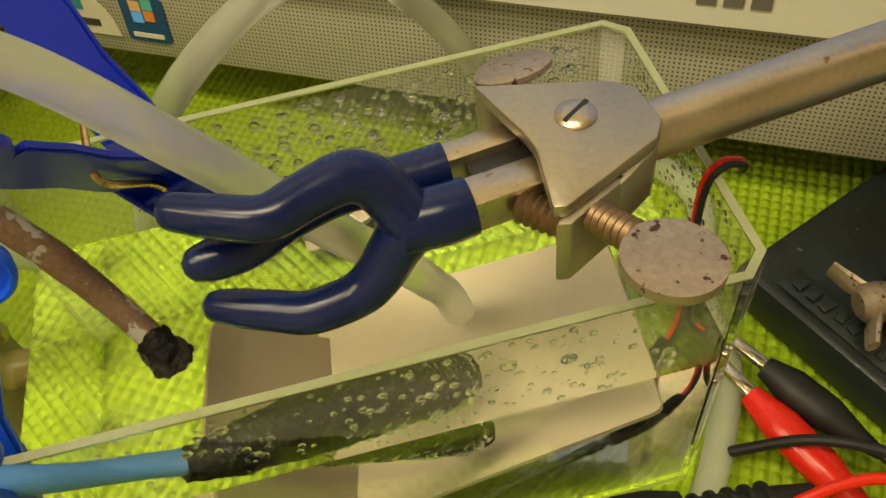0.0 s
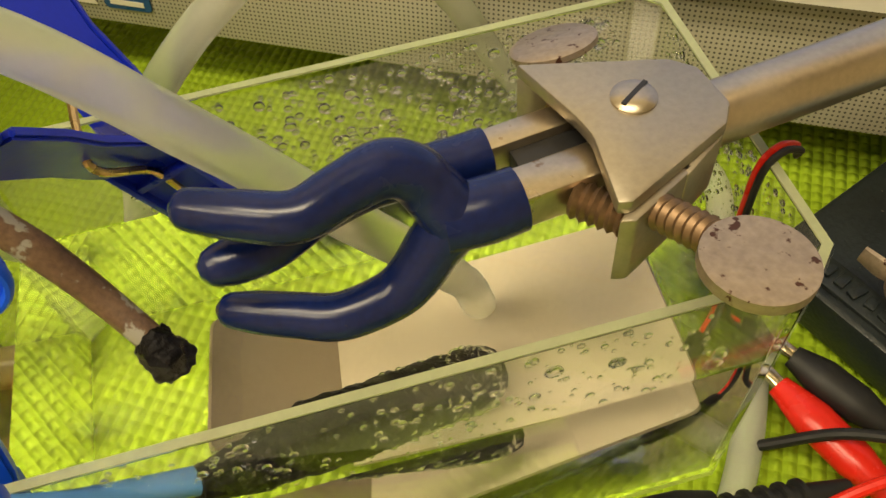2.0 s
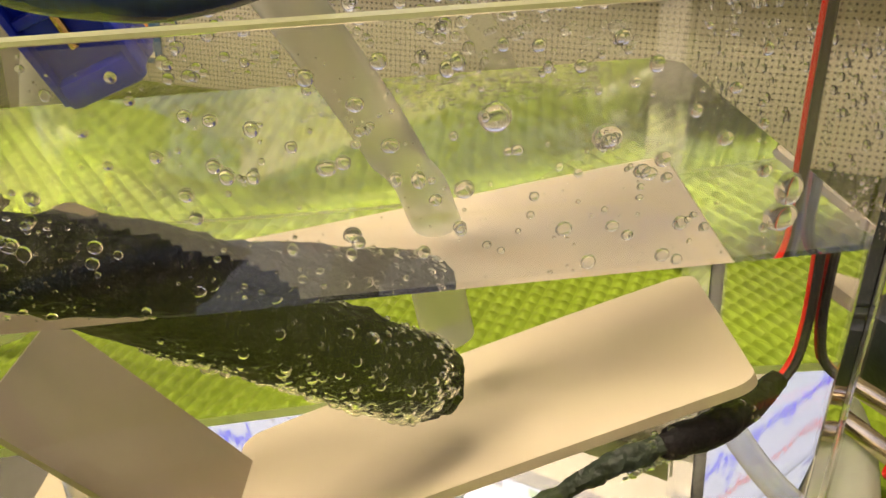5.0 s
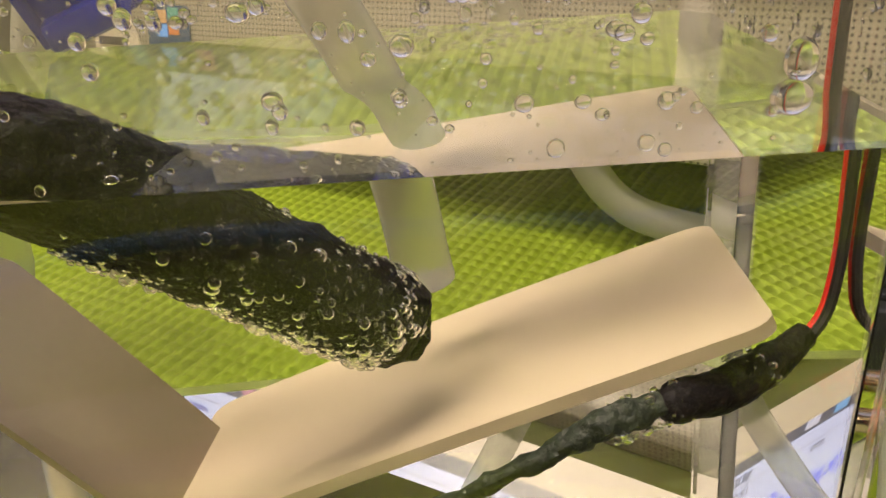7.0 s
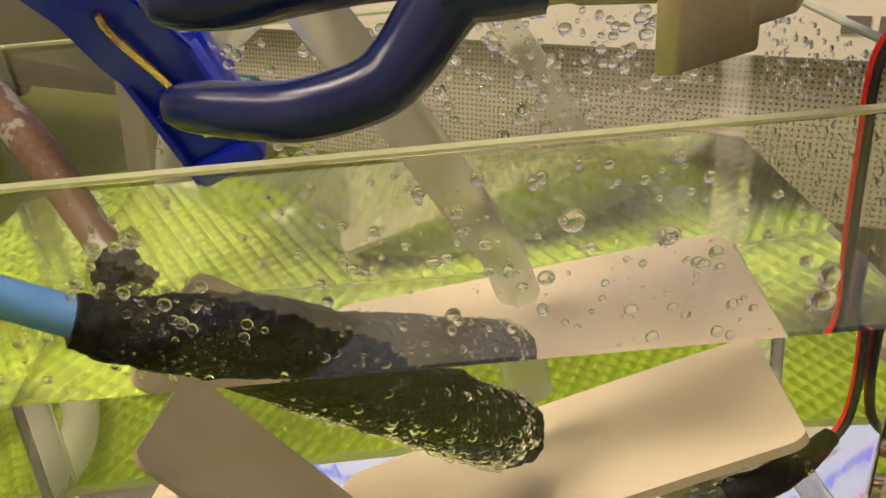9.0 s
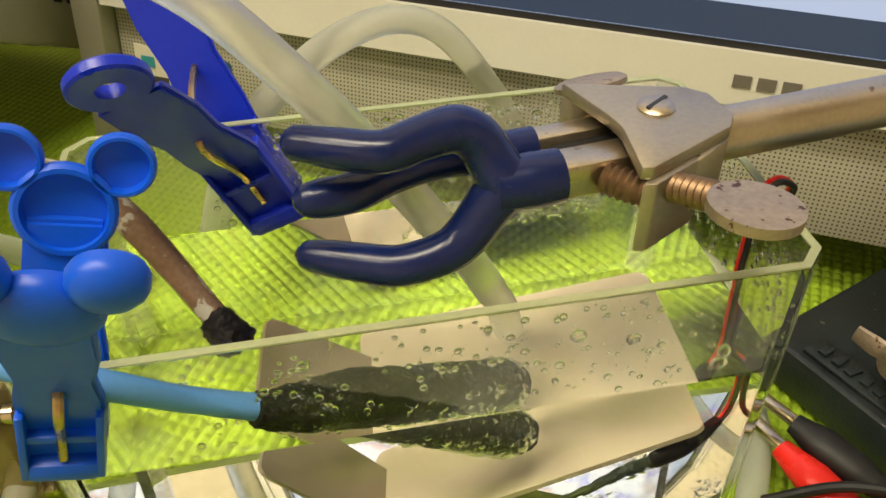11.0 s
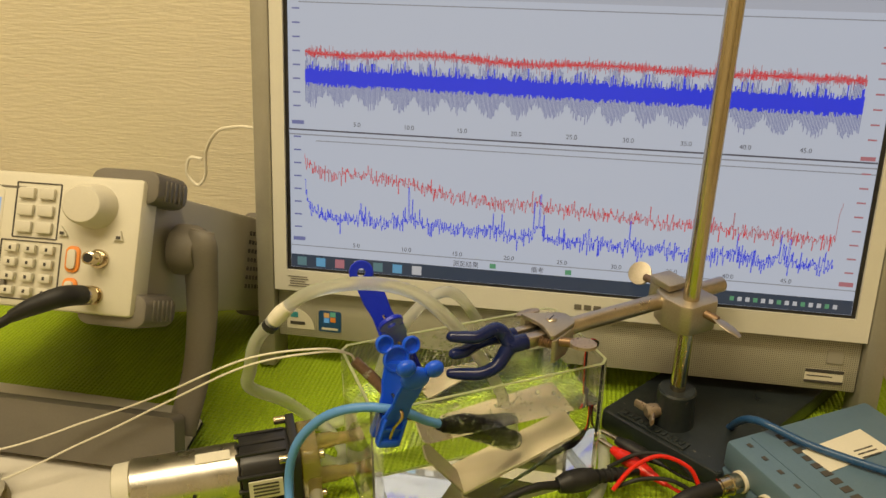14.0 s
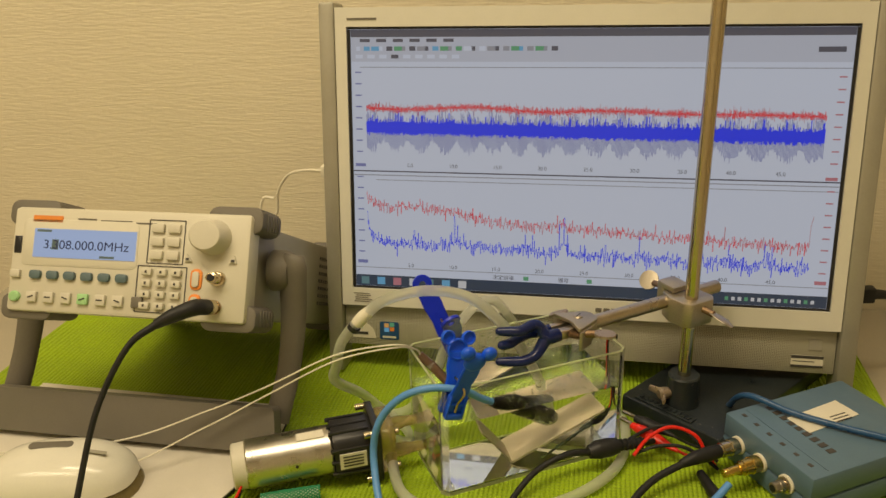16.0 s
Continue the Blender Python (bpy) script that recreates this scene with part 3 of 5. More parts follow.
for k in range(9):
    panel("tool_icon", 0.01 + k * 0.026, 0.092, 0.026 + k * 0.026, 0.106, rs.choice(["screen", "scr_line", "screen"]), 0.0002)
for k in range(6):
    panel("menu_word", 0.02 + k * 0.036, 0.034, 0.042 + k * 0.036, 0.046, "scr_line", 0.0002)
for k, mt in enumerate(("ico_t", "ico_b", "scr_pink", "ico_w", "ico_t", "ico_b", "ico_w")):
    a = 0.012 + k * 0.037
    panel("task_icon", a, 0.963, a + 0.018, 0.993, mt, 0.0002)
for k in range(14):
    a = 0.80 + k * 0.013
    panel("tray_icon", a, 0.972, a + 0.007, 0.986, "ico_w" if k % 3 else "ico_g", 0.0002)
for k in range(9):
    a = 0.31 + k * 0.034
    if k in (0, 4):
        words("\u6e2c\u5b9a\u7d50\u679c" if k == 0 else "  \u5099\u8003", 0.0056, "scr_line", scr, pose(sx_(a), -0.0006, sz_(0.949), 90), "status_word")
    elif k in (2, 6):
        panel("status_icon", a, 0.933, a + 0.011, 0.949, "ico_g", 0.0002)


def bars_mesh(rows, y):
    """Many upright hairlines of a trace: (a, top, bottom, width)."""
    bm = bmesh.new()
    for a, b0, b1, w in rows:
        vs = [bm.verts.new((sx_(p), y, sz_(q))) for p, q in ((a - w / 2, b1), (a + w / 2, b1), (a + w / 2, b0), (a - w / 2, b0))]
        bm.faces.new(vs)
    return bm


rt = random.Random(11)
A0, A1 = 0.032, 0.962


def xa(i, n):
    return A0 + (A1 - A0) * i / (n - 1)


def lobes(f):
    return abs(math.sin(math.pi * (f * 17.5 + 0.3)))


rows = []
for i in range(420):
    f = i / 419
    mid, env = 0.372 + 0.012 * f, 0.040 + 0.050 * lobes(f)
    rows.append((xa(i, 420), mid - env * rt.uniform(0.45, 1.0), mid + env * rt.uniform(0.70, 1.05), 0.0012))
tagged(part("blue_envelope", bars_mesh(rows, -0.0005), "scr_pale", scr), "pale blue noise behind the blue trace", kind="stuff")
rows = []
for i in range(500):
    f = i / 499
    mid = 0.366 + 0.012 * f
    rows.append((xa(i, 500), mid - 0.018 - 0.010 * rt.random() - 0.03 * rt.random() ** 3 * (0.4 + lobes(f)), mid + 0.016 + 0.014 * rt.random(), 0.0020))
tagged(part("blue_trace", bars_mesh(rows, -0.0007), "scr_blue", scr), "blue noisy signal trace", kind="stuff")
rows, thick = [], []
for i in range(700):
    f = i / 699
    mid = 0.292 + 0.008 * math.sin(f * 19) * (1 - f) + 0.016 * f - 0.006
    s = 0.012 + 0.02 * rt.random() ** 4
    rows.append((xa(i, 700), mid - s * rt.random(), mid + s * rt.random() + 0.004, 0.0010))
    thick.append((xa(i, 700), mid - 0.016 * rt.random() ** 2, mid + 0.003 + 0.014 * rt.random() ** 2, 0.0012))
tagged(part("red_haze", bars_mesh(rows, -0.0005), "scr_pink", scr), "pale red noise round the red trace", kind="stuff")
tagged(part("red_trace", bars_mesh(thick, -0.0007), "scr_red", scr), "red noisy signal trace", kind="stuff")
peaks = ((0.135, 0.05), (0.195, 0.03), (0.225, 0.10), (0.232, 0.08), (0.245, 0.05), (0.38, 0.06), (0.395, 0.06), (0.452, 0.09), (0.462, 0.13), (0.47, 0.07), (0.55, 0.04), (0.62, 0.08), (0.80, 0.07), (0.87, 0.08), (0.885, 0.07))
blue, red, pink = [], [], []
n = 900
last_b = last_r = None
for i in range(n):
    a = xa(i, n) - 0.004
    f = i / (n - 1)
    bmid = 0.812 + 0.040 * f - 0.11 * math.exp(-f * 110)
    rmid = 0.680 + 0.075 * f - 0.02 * math.sin(f * 13) * (f < 0.5) - 0.06 * math.exp(-f * 60) + 0.018 * (f > 0.47) + (-0.09 if f > 0.996 else 0)
    yb = bmid + rt.gauss(0, 0.013) + 0.022 * rt.random() ** 4
    for p, h in peaks:
        if abs(a - p) < 0.0007:
            yb = bmid - h
        elif abs(a - p) < 0.010:
            yb -= 0.3 * h * rt.random() ** 2
    yr = rmid + rt.gauss(0, 0.011) + 0.02 * rt.random() ** 4
    if rt.random() < 0.012:
        yr -= 0.04 * rt.random()
    if last_b is not None:
        blue.append((a, min(yb, last_b) - 0.0015, max(yb, last_b) + 0.0015, 0.0009))
        (red if rt.random() < 0.5 else pink).append((a, min(yr, last_r) - 0.0012, max(yr, last_r) + 0.0012, 0.0009))
    last_b, last_r = yb, yr
tagged(part("blue_trace", bars_mesh(blue, -0.0006), "scr_blue", scr), "blue noisy signal trace", kind="stuff")
tagged(part("red_trace", bars_mesh(red, -0.0006), "scr_red", scr), "red noisy signal trace", kind="stuff")
tagged(part("red_haze", bars_mesh(pink, -0.0005), "scr_pink", scr), "pale red noise round the red trace", kind="stuff")
for half, b in ((0, 0.512), (1, 0.912)):
    for k in range(9):
        words("%.1f" % (5 * (k + 1)), 0.0052, "scr_line", scr, pose(sx_(A0 + 0.095 * (k + 1)), -0.0006, sz_(b) - 0.001, 90), "tick_number", "CENTER")
    for k in range(8):
        panel("tick_word", 0.008, 0.155 + 0.4 * half + k * 0.043, 0.022, 0.160 + 0.4 * half + k * 0.043, "scr_pale", 0.0002)
        panel("tick_word", 0.978, 0.165 + 0.4 * half + k * 0.043, 0.992, 0.170 + 0.4 * half + k * 0.043, "scr_pink", 0.0002)
panel("maker_word", 0.935, 0.066, 0.985, 0.084, "scr_line", 0.0002)
# plug in the screen's right flank and the wall side cable on its left
usb = thing("usb_plug", pose(0.272, 0.035, 0.118, 0, 0, 8), "black plug with its cable in the computer's flank", "plug")
part("shell", box((0.008, 0, 0), (0.016, 0.012, 0.016), 0.002), "rubber", usb)
part("cable", sweep([(0.014, 0, 0), (0.05, 0.01, -0.006), (0.14, 0.03, -0.015), (0.3, 0.05, -0.09)], [0.0055, 0.004, 0.003, 0.003]), "rubber", usb)
plug = thing("white_plug", pose(-0.276, 0.06, 0.224, 0, 0, 0), "small white plug with a thin white cable beside the screen", "plug")
part("shell", box((0, 0, 0), (0.016, 0.012, 0.013), 0.002), "white_wire", plug)
part("cable", sweep([(-0.008, 0, 0), (-0.03, 0.01, -0.003), (-0.055, 0.02, -0.012), (-0.074, 0.03, -0.036), (-0.080, 0.035, -0.062), (-0.090, 0.035, -0.074), (-0.100, 0.035, -0.062), (-0.095, 0.035, -0.046), (-0.082, 0.035, -0.046)], 0.0016, 8), "white_wire", plug)

# ---- retort stand, boss head and clamp ----
STAND = pose(0.0450, -0.0530, MAT_Z, 0, 0, -38)
stand = thing("retort_stand", STAND, "dark cast iron stand base with an upright steel rod", "lab stand")
part("base_plate", prism(rounded(0.108, 0.215, 0.004, cx=0.054, cy=0.1075), 0.0, 0.018, "z", 0.002), "base", stand)
strip = part("name_strip", box((0.044, 0.009, 0.0188), (0.062, 0.010, 0.0016), 0.0004), "base", stand, "raised strip of worn moulded characters")
rb = random.Random(3)
for k in range(11):
    part("moulded_character", box((0.018 + k * 0.0052, 0.009, 0.0202), (0.0032, 0.0055 + rb.uniform(-0.001, 0.001), 0.0012), 0.0003, pose(0, 0, 0, 0, 0, rb.uniform(-12, 12))), "base", strip)
RL = STAND.inverted() @ Vector((0.1016, -0.0580, 0))
part("hub", lathe([(0.017, 0.0168), (0.019, 0.0160), (0.042, 0.0150), (0.0475, 0.0147), (0.049, 0.0135)], Matrix.Translation((RL.x, RL.y, 0)), 40), "base", stand)
part("upright_rod", rod((RL.x, RL.y, 0.03), (RL.x, RL.y, 0.72), 0.0061, 32), "chrome", stand, "polished upright steel rod")


def wing_nut(parent, m, s=1.0, material="steel"):
    bm = lathe([(0, 0.0050 * s), (0.006 * s, 0.0062 * s), (0.010 * s, 0.0060 * s), (0.012 * s, 0.004 * s)], m, 20)
    w = part("wing_screw", bm, material, parent)
    for sg in (-1, 1):
        blade = sweep([(sg * 0.003 * s, 0, 0.007 * s), (sg * 0.008 * s, 0, 0.011 * s), (sg * 0.014 * s, 0, 0.014 * s)], [0.0030 * s, 0.0036 * s, 0.0030 * s], 10, 5, True, 0.45)
        bmesh.ops.transform(blade, matrix=m, verts=blade.verts)
        part("wing", blade, material, w)
    return w


wing_nut(stand, Matrix.Translation((RL.x, RL.y, 0.031)) @ Vector((-0.45, -0.90, 0)).to_track_quat("Z", "Y").to_matrix().to_4x4() @ Matrix.Translation((0, 0, 0.0135)), 1.0, "rust")

ARM = 38.0
arm_pose = pose(0.0010, -0.1140, 0.1415, 0, 0, ARM)
arm_dir = arm_pose.to_3x3() @ Vector((1, 0, 0))
boss = thing("boss_head", pose(0.1016, -0.0580, 0.1415, 0, 0, ARM), "cast nickel boss head joining the clamp arm to the rod", "boss head")
part("body", prism([(-0.010, -0.0125), (0.015, -0.0125), (0.021, -0.006), (0.019, 0.012), (0.011, 0.025), (-0.012, 0.025), (-0.017, 0.010), (-0.015, -0.006)], -0.0170, 0.0075, "z", 0.0018), "cast", boss)
part("jaw", prism([(-0.0095, 0.0245), (0.0095, 0.0245), (0.0085, 0.0365), (-0.0085, 0.0365)], -0.0100, 0.0135, "z", 0.0014), "cast", boss)
part("jaw_lip", prism([(-0.0100, 0.0130), (0.0100, 0.0130), (0.0095, 0.0350), (-0.0095, 0.0350)], 0.0085, 0.0140, "z", 0.0010), "cast", boss)
part("thread", rod((0.003, -0.008, 0.000), (0.007, -0.022, -0.002), 0.0032, 16), "brass", boss)
part("thumb_wing", sweep([(0.006, -0.019, -0.001), (0.008, -0.026, -0.003), (0.011, -0.033, -0.006), (0.013, -0.039, -0.009)], [0.0032, 0.0062, 0.0066, 0.0032], 20, 6, True, 0.22), "cast", boss, "worn flat thumb screw")
part("thread", rod((0.004, 0.036, 0.002), (0.005, 0.056, -0.001), 0.0030, 16), "brass", boss)
part("thumb_wing", lathe([(-0.0012, 0.0090), (-0.0011, 0.0097), (0.0011, 0.0097), (0.0012, 0.0090)], Matrix.Translation((0.006, 0.0637, -0.001)) @ Vector((-0.75, -0.28, 0.60)).to_track_quat("Z", "Y").to_matrix().to_4x4(), 28), "cast", boss, "flat round thumb screw")

clamp = thing("three_prong_clamp", arm_pose, "steel laboratory clamp with navy vinyl-dipped prongs on an arm", "clamp")
part("arm", lathe([(0, 0.0052), (0.001, 0.0062), (0.153, 0.0062), (0.1542, 0.0052)], pose(0.010, 0.0, 0.0, 0, 90, 0), 32), "steel", clamp)
head = [(-0.0128, 0.0200), (0.0128, 0.0092), (0.0165, 0.0050), (0.0168, -0.0050), (0.0135, -0.0092), (-0.0092, -0.0176), (-0.0116, -0.0168), (-0.0084, -0.0020), (-0.0088, 0.0025)]
part("head", prism(head, 0.0050, 0.0085, "z", 0.0008), "cast", clamp)
part("core", prism([(0.0030, 0.0132), (0.0128, 0.0092), (0.0165, 0.0050), (0.0168, -0.0050), (0.0135, -0.0092), (0.0035, -0.0144), (0.0010, -0.0100), (0.0015, 0.0100)], -0.0090, 0.0052, "z", 0.0008), "cast", clamp)
part("lug", prism([(-0.0118, -0.0182), (-0.0090, -0.0192), (0.0060, -0.0130), (0.0030, -0.0100), (-0.0080, -0.0152)], -0.0125, 0.0052, "z", 0.0007), "cast", clamp)
part("lug", prism([(-0.0128, 0.0198), (-0.0108, 0.0192), (0.0035, 0.0130), (0.0015, 0.0105), (-0.0112, 0.0160)], -0.0100, 0.0052, "z", 0.0007), "cast", clamp)
part("cap_screw", lathe([(0.0083, 0.0042), (0.0089, 0.0042), (0.0096, 0.0034), (0.0099, 0.0018)], pose(0.0022, 0.0028, 0), 24), "steel", clamp)
part("screw_slot", box((0.0022, 0.0028, 0.0097), (0.0070, 0.0009, 0.0006), 0.0, pose(0, 0, 0, 0, 0, 28)), "dark", clamp)
part("bar", box((-0.0165, 0.0098, -0.001), (0.028, 0.0056, 0.0080), 0.0008), "steel", clamp)
part("bar", box((-0.0165, -0.0032, 0.000), (0.028, 0.0078, 0.0085), 0.0008), "steel", clamp)
# a dark block stands for the shade in the gap between the bars
part("bar_gap_shade", box((-0.0120, 0.0040, -0.002), (0.016, 0.0060, 0.0060), 0.0004), "dark", clamp)
navy = [
    ("sleeve", [(-0.0232, 0.0100, -0.001), (-0.031, 0.0102, -0.001), (-0.040, 0.0105, 0.0)], [0.0049, 0.0050, 0.0046]),
    ("sleeve", [(-0.0228, -0.0032, 0.000), (-0.029, -0.0031, 0.000), (-0.0370, -0.0022, 0.0)], [0.0060, 0.0062, 0.0060]),
    ("prong", [(-0.0345, -0.0022, 0.0005), (-0.0375, 0.0010, 0.0060), (-0.0400, 0.0022, 0.0100), (-0.0445, 0.0026, 0.0125), (-0.0520, 0.0010, 0.0128), (-0.0600, -0.0008, 0.0125), (-0.0680, 0.0030, 0.0125), (-0.0755, 0.0078, 0.0125)], [0.0058, 0.0054, 0.0052, 0.0050, 0.0046, 0.0044, 0.0043, 0.0037]),
    ("prong", [(-0.0345, -0.0022, -0.0005), (-0.0385, -0.0025, -0.0050), (-0.0437, -0.0036, -0.0108), (-0.0490, -0.0042, -0.0138), (-0.0585, -0.0034, -0.0155), (-0.0660, 0.0004, -0.0158), (-0.0720, 0.0035, -0.0156), (-0.0765, 0.0060, -0.0155)], [0.0058, 0.0054, 0.0051, 0.0048, 0.0046, 0.0044, 0.0042, 0.0036]),
    ("prong", [(-0.0390, 0.0105, 0.0), (-0.0470, 0.0108, -0.0002), (-0.0560, 0.0092, -0.0005), (-0.0655, 0.0058, -0.0005), (-0.0720, 0.0050, 0.0), (-0.0752, 0.0047, 0.0004)], [0.0045, 0.0043, 0.0042, 0.0044, 0.0043, 0.0038]),
]
for nm, pts, rr in navy:
    tail = (Vector(pts[-1]) - Vector(pts[-2])).normalized()
    more = [Vector(pts[-1]) + tail * 0.0020, Vector(pts[-1]) + tail * 0.0034] if nm == "prong" else []
    part(nm, sweep([Vector(p) for p in pts] + more, rr + ([rr[-1] * 0.80, rr[-1] * 0.30] if more else []), 20, 8), "navy", clamp, "navy blue vinyl-dipped steel" if nm == "prong" else "")


def threaded(a, b, r, turns):
    n = (Vector(b) - Vector(a)).length
    rings = []
    for k in range(turns):
        z = n * k / turns
        rings += [(z, r * 0.82), (z + n / turns * 0.5, r)]
    return lathe(rings + [(n, r * 0.8)], along(a, b), 20)


part("thread", threaded((-0.0140, -0.0070, 0.000), (-0.0075, -0.0150, 0.000), 0.0038, 6), "brass", clamp)
part("thread", threaded((-0.0035, -0.0150, 0.001), (0.0002, -0.0285, 0.0060), 0.0034, 8), "brass", clamp)
part("thumb_wing", lathe([(-0.0012, 0.0084), (-0.0011, 0.0090), (0.0011, 0.0090), (0.0012, 0.0084)], pose(0.0016, -0.0356, 0.0085, -5, 5, 0), 32), "rust", clamp, "flat round thumb screw with chipped rusty plating")
part("thumb_wing", lathe([(-0.0012, 0.0080), (-0.0006, 0.0090), (0.0006, 0.0090), (0.0012, 0.0080)], pose(-0.0003, 0.0290, 0.0010, -24, 0, 10), 32), "rust", clamp, "flat round thumb screw with chipped rusty plating")
part("thread", threaded((-0.0060, 0.0130, 0.000), (-0.0030, 0.0230, 0.001), 0.0033, 5), "brass", clamp)

# ---- acrylic tank with water ----
U0, U1, V0, V1, TOP, WALL, CH = -0.2000, -0.0258, -0.1215, -0.0340, 0.1240, 0.0021, 0.0055
LEVEL = 0.0892
TC, TS = math.cos(radians(-2)), math.sin(radians(-2))


def wall_at(u, v, z):
    """A place in the tank's plan, turned as its panes are."""
    du, dv = u + 0.113, v + 0.079
    return at(-0.113 + du * TC - dv * TS, -0.079 + du * TS + dv * TC, z)



def tank_ring(inset, z, ch):
    a0, a1, b0, b1 = U0 + inset, U1 - inset, V0 + inset, V1 - inset
    return [(a0 + ch, b0, z), (a1 - ch, b0, z), (a1, b0 + ch, z), (a1, b1 - ch, z), (a1 - ch, b1, z), (a0 + ch, b1, z), (a0, b1 - ch, z), (a0, b0 + ch, z)]


def rings_mesh(rings, close_first=True, close_last=True):
    bm = bmesh.new()
    loops = [[bm.verts.new(wall_at(*q)) for q in ring] for ring in rings]
    for a, b in zip(loops, loops[1:]):
        for i in range(len(a)):
            bm.faces.new((a[i], a[(i + 1) % len(a)], b[(i + 1) % len(a)], b[i]))
    if close_first:
        bm.faces.new(loops[0][::-1])
    if close_last:
        bm.faces.new(loops[-1])
    bmesh.ops.recalc_face_normals(bm, faces=bm.faces)
    return bm


tank = thing("acrylic_tank", Matrix(), "open clear acrylic tank three quarters full of water", "tank")
tank_ob = link("shell", rings_mesh([tank_ring(0, MAT_Z + 0.0005, CH), tank_ring(0, TOP, CH), tank_ring(WALL, TOP, CH - 0.001), tank_ring(WALL, MAT_Z + 0.0040, CH - 0.001)]), "acrylic", tank, smooth=False)
tank_ob.visible_shadow = False
rim = link("rim_edge", rings_mesh([tank_ring(0.0001, TOP + 0.0001, CH), tank_ring(0.0001, TOP + 0.0006, CH), tank_ring(WALL - 0.0001, TOP + 0.0006, CH - 0.001), tank_ring(WALL - 0.0001, TOP + 0.0001, CH - 0.001), tank_ring(0.0001, TOP + 0.0001, CH)], False, False), "edge", tank, smooth=False)
water = link("water", rings_mesh([tank_ring(WALL + 0.0002, MAT_Z + 0.0042, CH - 0.001), tank_ring(WALL + 0.0002, LEVEL, CH - 0.001)]), "water", None, smooth=False)
tagged(water, "still clear water filling three quarters of the tank", "water")
water.visible_shadow = False


def corner_veil(name, c0, c1):
    """Pale strips added to lighten a chamfer that refracts dark: one within the water's side and one outside."""
    bm = bmesh.new()
    for inset in (-0.0003, WALL + 0.0006):
        ring = tank_ring(inset, 0.0, CH if inset < 0 else CH - 0.001)
        (a0, b0, _), (a1, b1, _) = ring[c0], ring[c1]
        z0, z1 = MAT_Z + 0.0045, TOP - 0.0004
        bm.faces.new([bm.verts.new(wall_at(*q)) for q in ((a0, b0, z0), (a1, b1, z0), (a1, b1, z1), (a0, b0, z1))])
    ob = link(name, bm, "corner_veil", tank, smooth=False)
    ob.visible_shadow = False


# a pale band added round the tank's foot to lighten its dark bottom line
foot_bm = bmesh.new()
foot_lo, foot_hi = ([foot_bm.verts.new(wall_at(*q)) for q in tank_ring(-0.0003, z, CH)] for z in (MAT_Z + 0.0006, MAT_Z + 0.0046))
for k in range(8):
    foot_bm.faces.new((foot_lo[k], foot_lo[(k + 1) % 8], foot_hi[(k + 1) % 8], foot_hi[k]))
link("floor_edge", foot_bm, "edge", tank, smooth=False).visible_shadow = False
for c0 in (1, 3, 5, 7):
    corner_veil("corner_pale_strip", c0, (c0 + 1) % 8)


def ball(k):
    bm = bmesh.new()
    bmesh.ops.create_icosphere(bm, subdivisions=k, radius=1.0)
    bm.verts.ensure_lookup_table()
    out = np.array([v.co for v in bm.verts]), np.array([[v.index for v in f.verts] for f in bm.faces])
    bm.free()
    return out


BALLS = {1: ball(1), 2: ball(2)}


def mist(v, u0, u1, wet=None):
    """A thin breath of mist on the dry part of a pane, wiped where a wet thing leans on it."""
    bm = bmesh.new()
    nu, nz = 150, 36
    z0, z1 = LEVEL + 0.0008, TOP - 0.001
    grid = [[bm.verts.new(wall_at(u0 + (u1 - u0) * i / nu, v, z0 + (z1 - z0) * k / nz)) for i in range(nu + 1)] for k in range(nz + 1)]
    for k in range(nz):
        for i in range(nu):
            u, z = u0 + (u1 - u0) * (i + 0.5) / nu, z0 + (z1 - z0) * (k + 0.5) / nz
            if wet:
                a, b, r = wet
                p, d = Vector((u, z)) - a, b - a
                f = min(1, max(0, p.dot(d) / d.dot(d)))
                if (p - d * f).length < r * (1 - 0.35 * f) + 0.0016 * noise.noise(Vector((u, z, 0)) / 0.005):
                    continue
            bm.faces.new((grid[k][i], grid[k][i + 1], grid[k + 1][i + 1], grid[k + 1][i]))
    bmesh.ops.delete(bm, geom=[q for q in bm.verts if not q.link_faces], context="VERTS")
    ob = link("mist_film", bm, "mist", tank, smooth=False)
    ob.visible_shadow = False
    return ob


mist(V0 + WALL + 0.0003, U0 + 0.008, U1 - 0.008, (Vector((-0.160, 0.1050)), Vector((-0.1140, 0.0880)), 0.0122))
mist(V1 - WALL - 0.0003, U0 + 0.008, U1 - 0.008)


def drops(name, count, place, seed, r0, r1, label, flat=0.55, material="drop"):
    rd = random.Random(seed)
    verts, faces, n = [], [], 0
    for _ in range(count):
        q, normal = place(rd)
        r = r0 + (r1 - r0) * rd.random() ** 4
        co, tri = BALLS[2 if r > 0.0004 else 1]
        m = np.array(Vector(normal).to_track_quat("Z", "Y").to_matrix())
        wob = np.array((rd.uniform(0.85, 1.15), rd.uniform(0.85, 1.15), flat))
        verts.append((co * r * wob) @ m.T + np.array(q))
        faces.append(tri + n)
        n += len(co)
    me = bpy.data.meshes.new(name)
    me.from_pydata(np.concatenate(verts).tolist(), [], np.concatenate(faces).tolist())
    me.shade_smooth()
    me.materials.append(M[material])
    ob = tagged(new(name, me), label, "water drops", kind="stuff")
    ob.visible_shadow = False
    return ob


